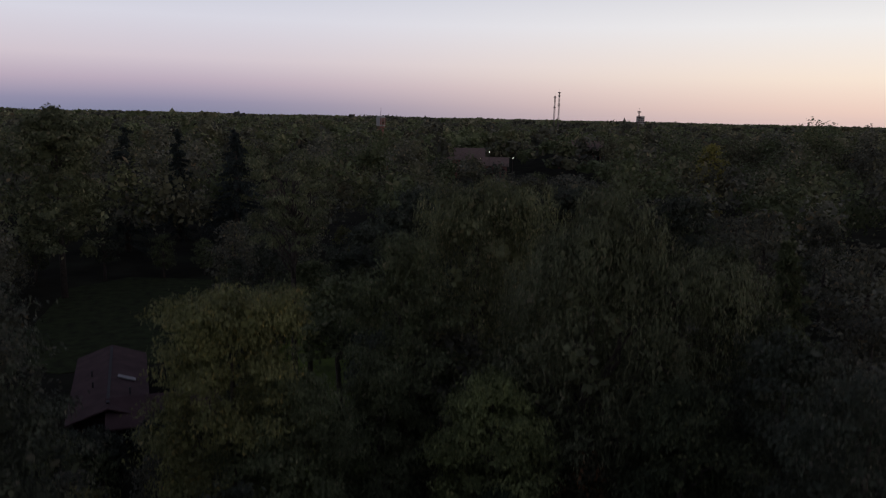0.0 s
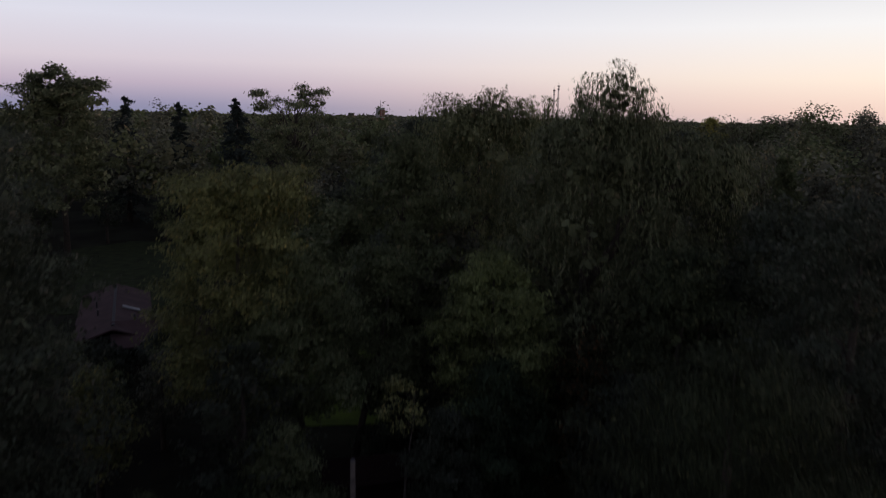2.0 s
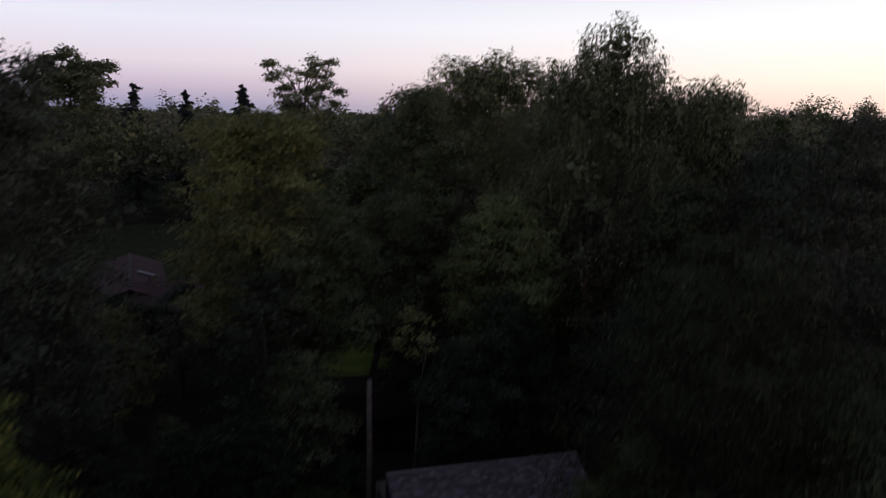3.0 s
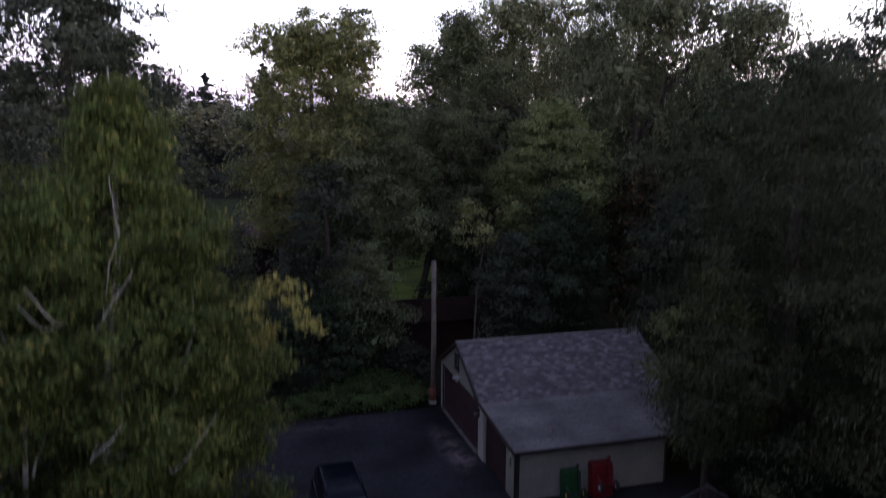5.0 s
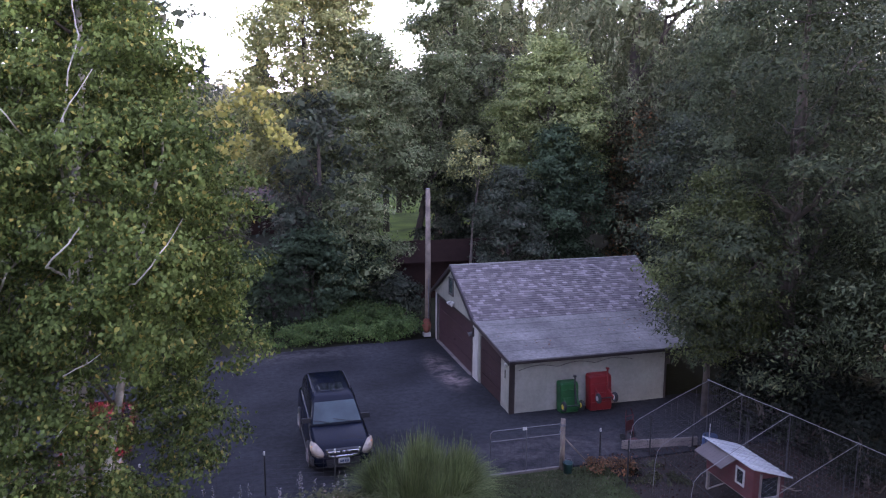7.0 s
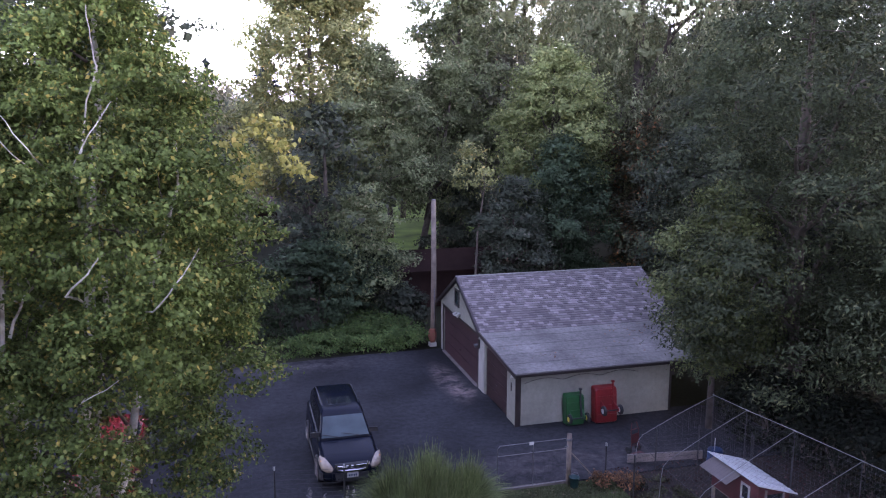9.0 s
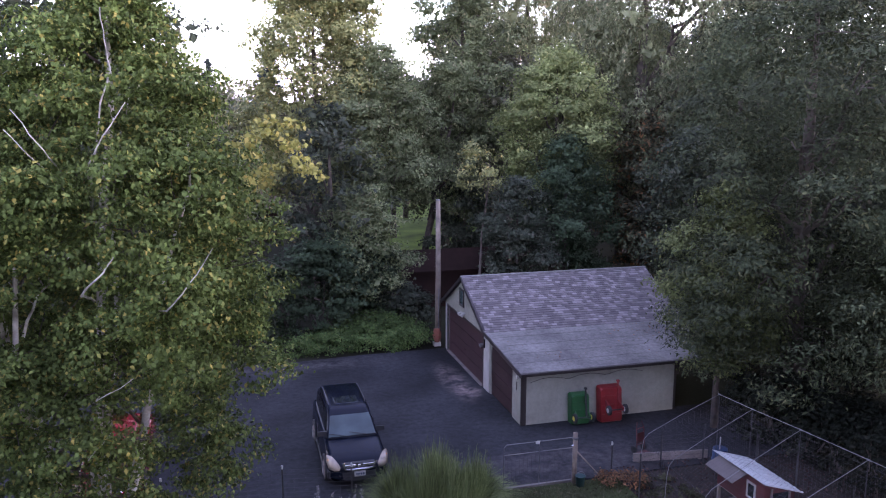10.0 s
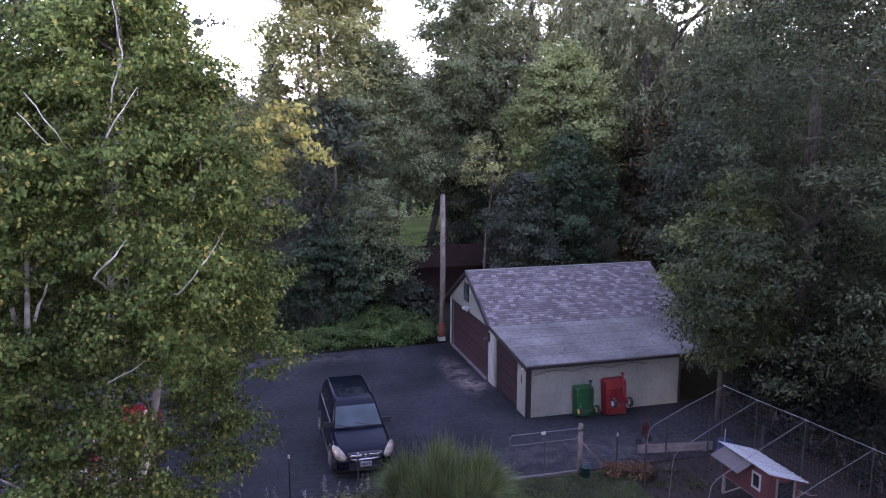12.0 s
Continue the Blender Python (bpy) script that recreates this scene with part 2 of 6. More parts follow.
# pale teal base colour, much lighter than dark_glass; the gable pane shares it
M_WINDSCREEN = surface("windscreen", (0.08, 0.12, 0.13), 0.14, var=0.3, scale=5, bump=0, spec=0.8)
M_CARBLACK = surface("black_car_paint", (0.004, 0.006, 0.013), 0.22, var=0.15, scale=3, bump=0, spec=0.14)
M_CARRED = surface("red_car_paint", (0.19, 0.014, 0.016), 0.25, var=0.1, bump=0, spec=0.6)
M_PLASTIC = surface("black_plastic", (0.018, 0.018, 0.02), 0.6, var=0.2)
M_RUBBER = surface("rubber", (0.02, 0.02, 0.02), 0.8, var=0.2)
M_CHROME = surface("chrome", (0.75, 0.75, 0.77), 0.2, metal=1.0, var=0.05, bump=0)
M_LENS = surface("headlight_lens", (0.31, 0.26, 0.20), 0.22, var=0.3, scale=30, bump=0)
M_AMBER = surface("amber_lens", (0.55, 0.25, 0.12), 0.2, var=0.1, bump=0)
M_RED = surface("red_enamel", (0.17, 0.013, 0.015), 0.45, var=0.2, scale=8)
M_GREEN = surface("green_enamel", (0.012, 0.075, 0.02), 0.42, var=0.2, scale=8)
M_YELLOW = surface("yellow_enamel", (0.65, 0.50, 0.06), 0.5, var=0.15)
M_GALV = surface("galvanised_pipe", (0.15, 0.145, 0.15), 0.45, metal=0.7, var=0.2)
M_PVC = surface("white_pipe", (0.16, 0.155, 0.158), 0.45, var=0.15)
M_NET = surface("netting_cord", (0.055, 0.050, 0.054), 0.7, var=0.2, bump=0)
M_WIRE = surface("wire", (0.03, 0.028, 0.03), 0.7, metal=0.0, var=0.2, bump=0)
M_TIN = surface("white_metal_roofing", (0.52, 0.53, 0.53), 0.45, var=0.15, scale=6)
M_COOP = surface("red_painted_board", (0.065, 0.014, 0.016), 0.7, var=0.25, scale=6, per_object=0.15)
M_FELT = surface("grey_board", (0.11, 0.095, 0.09), 0.85, var=0.2)
M_PLANK = surface("grey_plank", (0.15, 0.13, 0.12), 0.9, var=0.3, scale=10, per_object=0.2)
M_TERRA = surface("terracotta", (0.24, 0.085, 0.055), 0.8, var=0.2)
M_CONCRETE = surface("pale_concrete", (0.42, 0.40, 0.37), 0.9, var=0.2)
M_BLUE = surface("blue_plastic", (0.010, 0.03, 0.085), 0.5, var=0.15)
M_HOUSE_ROOF = surface("brown_roof", (0.10, 0.058, 0.052), 0.9, var=0.25, scale=3, fine=20)
M_HOUSE_WALL = surface("brown_boards", (0.034, 0.021, 0.018), 0.95, var=0.3, scale=3, spec=0.1)
M_BRICK = surface("far_brick", (0.30, 0.13, 0.10), 0.85, var=0.15)
M_TAN = surface("tan_roof", (0.22, 0.15, 0.12), 0.9, var=0.2)
M_STEEL = surface("tower_steel", (0.16, 0.12, 0.12), 0.6, metal=0.3, var=0.2)
M_BLADE = foliage("grass_blade", (0.125, 0.20, 0.045), (0.26, 0.34, 0.10), 0.12, 0.9, dull=0.9)
M_TURF_BLADE = foliage("turf_blade", (0.065, 0.085, 0.03), (0.13, 0.13, 0.06), 0.12, 0.5)
M_HERB = foliage("border_leaves", (0.10, 0.13, 0.04), (0.30, 0.28, 0.14), 0.12, 0.4)
M_FLOWER = surface("pale_flowers", (0.30, 0.27, 0.28), 0.8, var=0.2)
F_BIRCH = foliage("birch_leaves", (0.085, 0.145, 0.0235), (0.30, 0.30, 0.043), 0.12, 0.8, dull=0.85)
F_YELLOWTIP = foliage("yellow_green_leaves", (0.22, 0.26, 0.04), (0.36, 0.34, 0.06), 0.2, 0.35, dull=0.85)
F_WALNUT = foliage("walnut_leaves", (0.070, 0.108, 0.036), (0.16, 0.20, 0.06), 0.12, 0.6, dull=0.74)
# near-black leaves: the shade under the canopy is put into their colour
F_SHADE = foliage("shade_darkened_leaves", (0.025, 0.038, 0.018), (0.05, 0.065, 0.03), 0.08, 0.55, dull=0.62)
# trees further back are brightened through dull, in place of veiling haze
F_ELDER = foliage("box_elder_leaves", (0.112, 0.165, 0.052), (0.21, 0.24, 0.09), 0.1, 0.45, dull=1.05)
F_BRIGHT = foliage("bright_leaves", (0.125, 0.185, 0.045), (0.20, 0.25, 0.06), 0.12, 0.4, dull=1.0)
F_DARK = foliage("dark_leaves", (0.060, 0.090, 0.041), (0.12, 0.14, 0.07), 0.1, 0.55, dull=1.0)
F_BLUE = foliage("blue_green_leaves", (0.046, 0.086, 0.030), (0.08, 0.13, 0.055), 0.08, 0.4, dull=0.95)
F_WILLOW = foliage("willow_leaves", (0.095, 0.132, 0.046), (0.18, 0.20, 0.08), 0.1, 0.5, dull=1.35)
F_WILLOW_Y = foliage("yellow_willow_leaves", (0.092, 0.125, 0.040), (0.19, 0.20, 0.07), 0.1, 0.4, dull=1.3)
F_YELLOW = foliage("yellowing_leaves", (0.145, 0.19, 0.048), (0.26, 0.25, 0.05), 0.12, 0.4, dull=1.1)
F_AUTUMN = foliage("turning_leaves", (0.14, 0.10, 0.035), (0.30, 0.16, 0.04), 0.2, 0.45)
F_TURN = foliage("half_turned_leaves", (0.085, 0.105, 0.04), (0.32, 0.19, 0.05), 0.28, 0.45)
F_LITTER = foliage("litter", (0.045, 0.030, 0.018), (0.11, 0.08, 0.05), 0.15, 0.6)
F_IVY = foliage("ground_cover_leaves", (0.080, 0.160, 0.030), (0.17, 0.24, 0.05), 0.1, 0.5, patch=1.1, depth=0.5, dull=0.78)
# brightened strongly: stands in for haze over the woods
F_WOODS = foliage("woodland_leaves", (0.070, 0.088, 0.042), (0.15, 0.14, 0.05), 0.08, 0.6, 0.09, 0.6, 1.8)
F_CONIFER = foliage("conifer_needles", (0.050, 0.080, 0.050), (0.07, 0.10, 0.06), 0.06, 0.4)


# ---- mesh tools ----
def part(name, bm, material, parent=None, label="", smooth=False):
    """Links a bmesh as one mesh object, under a thing or a part."""
    me = bpy.data.meshes.new(name)
    bm.normal_update()
    bm.to_mesh(me)
    bm.free()
    me.materials.append(material)
    if smooth:
        for p in me.polygons:
            p.use_smooth = True
    ob = new(name, me)
    ob.parent = parent
    if label:
        ob["label"] = label
    return ob


def empty(name, x, y, z=0.0, rz=0.0):
    e = new(name)
    e.empty_display_size = 0.3
    e.matrix_basis = pose(x, y, z, 0, 0, rz)
    return e


def box(bm, x0, y0, z0, x1, y1, z1, bevel=0.0):
    r = bmesh.ops.create_cube(bm, size=1)
    m = Matrix.Translation(((x0 + x1) / 2, (y0 + y1) / 2, (z0 + z1) / 2)) @ Matrix.Diagonal((x1 - x0, y1 - y0, z1 - z0, 1))
    bmesh.ops.transform(bm, matrix=m, verts=r["verts"])
    if bevel:
        edges = list({e for v in r["verts"] for e in v.link_edges})
        bmesh.ops.bevel(bm, geom=edges, offset=bevel, segments=2, affect="EDGES", profile=0.5)
    return r["verts"]


def boxed(*a, bevel=0.0):
    bm = bmesh.new()
    box(bm, *a, bevel=bevel)
    return bm


def tube(bm, pts, radii, sides=8, caps=True):
    """A tapered pipe along a row of points."""
    pts = [Vector(p) for p in pts]
    rings = []
    for i, p in enumerate(pts):
        d = (pts[min(i + 1, len(pts) - 1)] - pts[max(i - 1, 0)]).normalized()
        a = d.orthogonal().normalized() if i == 0 else (a - d * a.dot(d)).normalized()
        b = d.cross(a)
        r = radii[i] if hasattr(radii, "__len__") else radii
        rings.append([bm.verts.new(p + (a * math.cos(t) + b * math.sin(t)) * r) for t in [2 * math.pi * k / sides for k in range(sides)]])
    for r0, r1 in zip(rings, rings[1:]):
        for k in range(sides):
            bm.faces.new((r0[k], r0[(k + 1) % sides], r1[(k + 1) % sides], r1[k]))
    if caps:
        bm.faces.new(list(reversed(rings[0])))
        bm.faces.new(rings[-1])
    return bm


def tubed(pts, radii, sides=8):
    return tube(bmesh.new(), pts, radii, sides)


def prism(bm, outline, axis, a, b):
    """An outline of (u, v) pairs pushed from a to b along axis x (u=y, v=z), y (u=x, v=z) or z (u=x, v=y)."""
    put = {"x": lambda u, v, w: (w, u, v), "y": lambda u, v, w: (u, w, v), "z": lambda u, v, w: (u, v, w)}[axis]
    lo = [bm.verts.new(put(u, v, a)) for u, v in outline]
    hi = [bm.verts.new(put(u, v, b)) for u, v in outline]
    n = len(outline)
    bm.faces.new(lo)
    bm.faces.new(list(reversed(hi)))
    for k in range(n):
        bm.faces.new((lo[k], hi[k], hi[(k + 1) % n], lo[(k + 1) % n]))
    bmesh.ops.recalc_face_normals(bm, faces=bm.faces)
    return bm


def prismed(outline, axis, a, b):
    return prism(bmesh.new(), outline, axis, a, b)


def loft(bm, sections):
    """A skin over rows of points, closed round each row and at the ends."""
    rows = [[bm.verts.new(p) for p in s] for s in sections]
    n = len(rows[0])
    for r0, r1 in zip(rows, rows[1:]):
        for k in range(n):
            bm.faces.new((r0[k], r0[(k + 1) % n], r1[(k + 1) % n], r1[k]))
    bm.faces.new(list(reversed(rows[0])))
    bm.faces.new(rows[-1])
    bmesh.ops.recalc_face_normals(bm, faces=bm.faces)
    return bm


def rnd_rect(hw, z0, z1, r, seg=3):
    """A rounded box outline of half width hw between z0 and z1, as (x, z) pairs."""
    out = []
    for cx, cz, a0 in ((hw - r, z1 - r, 0), (-hw + r, z1 - r, 90), (-hw + r, z0 + r, 180), (hw - r, z0 + r, 270)):
        for k in range(seg + 1):
            a = radians(a0 + 90 * k / seg)
            out.append((cx + r * math.cos(a), cz + r * math.sin(a)))
    return out


def quads_mesh(name, v, material):
    """A mesh of loose quads from an array of n x 4 x 3."""
    n = len(v)
    me = bpy.data.meshes.new(name)
    me.vertices.add(4 * n)
    me.vertices.foreach_set("co", np.ascontiguousarray(v, dtype=np.float32).ravel())
    me.loops.add(4 * n)
    me.loops.foreach_set("vertex_index", np.arange(4 * n, dtype=np.int32))
    me.polygons.add(n)
    me.polygons.foreach_set("loop_start", np.arange(0, 4 * n, 4, dtype=np.int32))
    me.update(calc_edges=True)
    me.materials.append(material)
    return me


def unit(a):
    return a / np.maximum(np.linalg.norm(a, axis=-1, keepdims=True), 1e-6)


def leaf_quads(rng, c, length, width, up=0.6, droop=0.0, hang=0.0, facing=None, firm=0.9):
    """One bent leaf for each centre: rhombic, at a random turn."""
    n = len(c)
    nor = unit(rng.normal(size=(n, 3)) * (0.8 if facing is None else 0.5) + np.array([0, 0, up]) + (0 if facing is None else facing * firm))
    d = rng.normal(size=(n, 3))
    d[:, 2] -= hang * 2.2
    u = unit(d - nor * np.sum(d * nor, 1, keepdims=True))
    w = np.cross(nor, u)
    s = rng.uniform(0.6, 1.35, (n, 1))
    L, W = length * s, width * s
    tip = c + u * L * 0.5 + np.array([0, 0, -1.0]) * droop * L
    return np.stack([c - u * L * 0.5, c + w * W * 0.5 - u * L * 0.08, tip, c - w * W * 0.5 - u * L * 0.08], 1)


# ---- trees ----
def crown_lobes(rng, H, R, base, n, top=0.35):
    """The crown as many leafy pads within an uneven envelope."""
    lobes, n = [], int(n * 2.5)
    for k in range(n):
        h = (k + 0.5) / n
        prof = max(0.14 + 0.38 * top, math.sin(math.pi * min(1, h * (1 - top * 0.45) + top * 0.32)) ** 0.8)
        ang = 2.4 * k + rng.uniform(-0.5, 0.5)
        r = R * prof * (0.80 * rng.uniform(0.12, 1.0) ** 0.5)
        size = R * rng.uniform(0.22, 0.37) * (0.65 + 0.35 * prof)
        z = base + (H - base) * (0.06 + 0.94 * h) - size * 0.75 * h
        lobes.append((r * math.cos(ang), r * math.sin(ang), z, size * rng.uniform(0.9, 1.3), size * rng.uniform(0.9, 1.3), size * rng.uniform(0.55, 0.8)))
    lobes.append((0, 0, H - R * 0.4, R * 0.3, R * 0.3, R * 0.4))
    return lobes


def crown_leaves(rng, lobes, n, clump, gaps=0.15, hang=0.0):
    """Leaf centres gathered in clumps on the upper shells of the pads."""
    area = np.array([l[3] * l[5] for l in lobes])
    share = area / area.sum()
    pts, face = [], []
    for l, s in zip(lobes, share):
        k = max(4, int(n * s / 40))
        d = unit(rng.normal(size=(k, 3)) + np.array([0, 0, 0.55]))
        rad = rng.uniform(0.45, 1.08, (k, 1)) ** 0.5
        cc = np.array(l[:3]) + d * rad * np.array(l[3:])
        keep = rng.random(k) > gaps
        cc, d = cc[keep], d[keep]
        m = np.maximum(6, (n * s / max(1, len(cc)) * rng.uniform(0.4, 1.6, len(cc)))).astype(int)
        idx = np.repeat(np.arange(len(cc)), m)
        off = rng.normal(size=(len(idx), 3)) * clump * np.array([0.9, 0.9, 0.4])
        if hang:
            off[:, :2] *= 0.45
            off[:, 2] = -np.abs(rng.normal(size=len(idx))) * clump * hang * 2.0
        pts.append(cc[idx] + off)
        face.append(d[idx])
    return np.concatenate(pts), np.concatenate(face)


def limb_path(rng, a, b, n=6, sag=0.12):
    a, b = Vector(a), Vector(b)
    out = []
    length = (b - a).length
    for i in range(n + 1):
        t = i / n
        p = a.lerp(b, t)
        p.z += math.sin(math.pi * t) * length * sag
        if 0 < i < n:
            p += Vector(rng.normal(size=3) * length * 0.035)
        out.append(p)
    return out


def make_tree(name, x, y, H, R, base, leaves, seed, mat, leaf=0.3, n_lobes=12, clump=0.5, gaps=0.15, hang=0.0, bark=None, trunk_r=0.25, lean=(0, 0), limbs=8, label="", lobes=None, twigs=3, top=0.35, up=0.6, z=0.0, category="tree", slim=0.55):
    """A tree: tapered trunk, limbs that reach into the crown, and a crown of leaves."""
    rng = np.random.default_rng(seed)
    bark = bark or M_BARK
    ob = empty(name, x, y, z)
    lobes = lobes or crown_lobes(rng, H, R, base, n_lobes, top)
    tops = [(0, 0, -0.3), (lean[0] * 0.3, lean[1] * 0.3, H * 0.25), (lean[0] * 0.6 + rng.normal() * 0.1, lean[1] * 0.6, H * 0.5), (lean[0] * 0.9, lean[1] * 0.9, H * 0.75), (lean[0], lean[1], H * 0.92)]
    part("trunk", tubed(tops, [trunk_r * 1.25, trunk_r, trunk_r * 0.75, trunk_r * 0.4, trunk_r * 0.08], 8), bark, ob, smooth=True)
    order = sorted(range(len(lobes)), key=lambda k: -lobes[k][3])[:limbs]
    for k in order:
        l = lobes[k]
        h = max(min(base * 0.75, l[2] * 0.7), l[2] - 1.1 * math.hypot(l[0], l[1]))
        t = h / H
        start = (lean[0] * t, lean[1] * t, h)
        r0 = trunk_r * (0.55 - 0.35 * t)
        bm = bmesh.new()
        path = limb_path(rng, start, l[:3], 6)
        tube(bm, path, [r0 * (1 - 0.85 * i / 6) for i in range(7)], 6)
        for _ in range(twigs):
            d = unit(rng.normal(size=3) + np.array([0, 0, 0.3]))
            e = np.array(l[:3]) + d * np.array(l[3:]) * 0.92
            s = path[rng.integers(3, 7)]
            tube(bm, limb_path(rng, s, e, 4, 0.05), [r0 * 0.3, r0 * 0.24, r0 * 0.18, r0 * 0.1, r0 * 0.04], 5)
        part("limb", bm, bark, ob, smooth=True)
    pts, face = crown_leaves(rng, lobes, leaves, clump, gaps, hang)
    q = leaf_quads(rng, pts, leaf, leaf * (0.32 if hang else slim), up=up, droop=0.15, hang=hang, facing=face)
    n_in = 26 if y else 10
    # shaded leaf mass inside each lobe
    inner = [np.array(l[:3]) + unit(rng.normal(size=(n_in, 3))) * rng.uniform(0.1, 0.6, (n_in, 1)) * np.array(l[3:]) for l in lobes]
    size = float(np.median([l[3] for l in lobes])) * 0.42
    size = min(size, leaf * 2.0)
    q = np.concatenate([q, leaf_quads(rng, np.concatenate(inner), size, size * 0.8)]) if gaps < 0.24 and (y > 34 or y == 0) else q
    me = quads_mesh("crown", q, mat)
    c = new("crown", me)
    c.parent = ob
    return tagged(ob, label, category)


def make_conifer(name, x, y, H, R, seed, mat, leaf=0.75, tiers=22, label=""):
    rng = np.random.default_rng(seed)
    ob = empty(name, x, y)
    part("trunk", tubed([(0, 0, -0.3), (0, 0, H * 0.5), (0, 0, H)], [R * 0.09, R * 0.06, 0.02], 7), M_BARK, ob, smooth=True)
    pts = []
    bm = bmesh.new()
    for i in range(tiers):
        h0 = H * (0.12 + 0.86 * i / tiers)
        r0 = R * (1 - i / tiers) ** 0.85
        for k in range(9):
            a = rng.uniform(0, 2 * math.pi)
            h, r = min(H * 0.985, h0 + rng.normal() * H / tiers), r0 * rng.uniform(0.6, 1.15)
            end = np.array([math.cos(a) * r, math.sin(a) * r, h - r * 0.22])
            tube(bm, [(0, 0, h), tuple(end)], [0.04, 0.01], 4)
            t = rng.uniform(0.2, 1.0, (46, 1))
            pts.append(np.array([0, 0, h]) * (1 - t) + end * t + rng.normal(size=(46, 3)) * np.array([0.14, 0.14, 0.06]) * (0.4 + r * 0.25))
    part("limbs", bm, M_BARK, ob)["kind"] = "stuff"
    q = leaf_quads(rng, np.concatenate(pts), leaf, leaf * 0.35, up=0.5, droop=0.3)
    c = new("crown", quads_mesh("crown", q, mat))
    c.parent = ob
    return tagged(ob, label, "conifer")


def cloud(name, x, y, z, blobs, n, leaf, seed, mat, label, category, clump=0.25, kind="", twiggy=True):
    """A shrub or bed of leaves over given mounds (x, y, z, rx, ry, rz), with its stems."""
    rng = np.random.default_rng(seed)
    ob = empty(name, x, y, z)
    if twiggy:
        bm = bmesh.new()
        for b in blobs:
            for _ in range(4):
                d = unit(rng.normal(size=3) + np.array([0, 0, 0.6]))
                e = np.array(b[:3]) + d * np.array(b[3:]) * 0.8
                tube(bm, limb_path(rng, (b[0] * 0.8, b[1] * 0.8, -0.1), e, 4, 0.04), [0.04, 0.032, 0.024, 0.016, 0.006], 5)
        part("woody_stem", bm, M_BARK, ob)
    pts, face = crown_leaves(rng, blobs, n, clump, 0.08)
    pts[:, 2] = np.where(pts[:, 2] < 0.03, np.abs(pts[:, 2]) + 0.03, pts[:, 2])
    c = new("foliage", quads_mesh("foliage", leaf_quads(rng, pts, leaf, leaf * 0.6, droop=0.1, facing=face), mat))
    c.parent = ob
    return tagged(ob, label, category, kind=kind)


# ---- ground ----
def sheet(name, outline, z, material, label, category, thick=0.3):
    ob = part(name, prismed(outline, "z", z - thick, z), material)
    return tagged(ob, label, category, kind="structure")


bm = bmesh.new()
bmesh.ops.create_circle(bm, cap_ends=True, segments=64, radius=4700)
ground = part("ground", bm, M_GROUND)
ground.matrix_basis = pose(0, 0, -0.05)
tagged(ground, "dark leaf-littered ground reaching the horizon", "ground", kind="structure")
sheet("driveway", [(-16, 23.9), (17.0, 23.9), (17.0, 27.6), (16.0, 28.2), (9.05, 28.2), (9.05, 37.3), (5, 37.2), (1.7, 36.9), (-4, 37.1), (-16, 36)], 0.0, M_ASPHALT, "dark asphalt parking court with worn pale patches", "driveway")
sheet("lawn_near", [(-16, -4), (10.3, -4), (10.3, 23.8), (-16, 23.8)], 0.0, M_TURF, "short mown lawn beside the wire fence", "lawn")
sheet("run_floor", [(10.3, 6), (17.0, 6), (17.0, 23.8), (10.3, 23.8)], 0.0, M_SOIL, "bare scratched soil under the netted run", "soil")
sheet("lawn_far", [(9, 58), (15, 57), (27, 85), (32, 128), (14, 128), (9, 85)], 0.02, M_LAWN, "bright mown lawn glimpsed under the trees", "lawn")
sheet("lawn_left", [(-19, 97), (-12, 93), (0, 95), (4, 115), (3, 137), (-10, 141), (-18, 134)], 0.02, M_TURF, "back lawn behind a house, coloured dark for shade", "lawn")

# ---- garage with a lean-to ----
GX0, GX1, GY0, GYM, GY1 = 9.0, 17.1, 28.0, 31.7, 37.4
EAVE, RIDGE, LOW = 2.2, 3.72, 1.86
RY = (GYM + GY1) / 2 + 0.15
garage = empty("garage", GX0, GY0)
G = Matrix.Translation((-GX0, -GY0, 0))


def gpart(name, bm, mat, label="", parent=None):
    bmesh.ops.transform(bm, matrix=G, verts=bm.verts)
    return part(name, bm, mat, parent or garage, label)


T = 0.12
# gable front, with an opening for the wide door
D1 = (32.05, 36.95, 2.0)
bm = prismed([(GYM, 0), (D1[0], 0), (D1[0], D1[2]), (D1[1], D1[2]), (D1[1], 0), (GY1, 0), (GY1, EAVE), (RY, RIDGE - 0.06), (GYM, EAVE)], "x", GX0, GX0 + T)
gpart("front_wall", bm, M_SIDING, "cream painted gable wall")
D2 = (28.85, 31.15, 1.85)
bm = prismed([(GY0, 0), (D2[0], 0), (D2[0], D2[2] - 0.1), (D2[1], D2[2] + 0.08), (D2[1], 0), (GYM, 0), (GYM, EAVE - 0.03), (GY0, LOW - 0.03)], "x", GX0, GX0 + T)
gpart("leanto_front_wall", bm, M_SIDING)
gpart("side_wall", boxed(GX0 + T, GY0, 0.0, 14.76, GY0 + T, LOW - 0.04), M_SIDING, "cream lean-to side wall")
# made-up bay: wall set back and coloured dark to stand for deep shade
gpart("side_wall_rear", boxed(14.84, GY0 + 3.3, 0.0, GX1 - T, GY0 + 3.3 + T, LOW + 0.2), M_BROWN, "rear bay wall, set back and coloured dark for shade")
# back wall takes the same dark brown in place of shaded siding
gpart("back_wall", prismed([(GY0 + 3.3, 0), (GY1, 0), (GY1, EAVE), (RY, RIDGE - 0.06), (GYM, EAVE), (GY0 + 3.3, LOW + 0.2)], "x", GX1 - T, GX1), M_BROWN)
gpart("far_wall", boxed(GX0 + T, GY1 - T, 0, GX1 - T, GY1, EAVE - 0.02), M_SIDING)
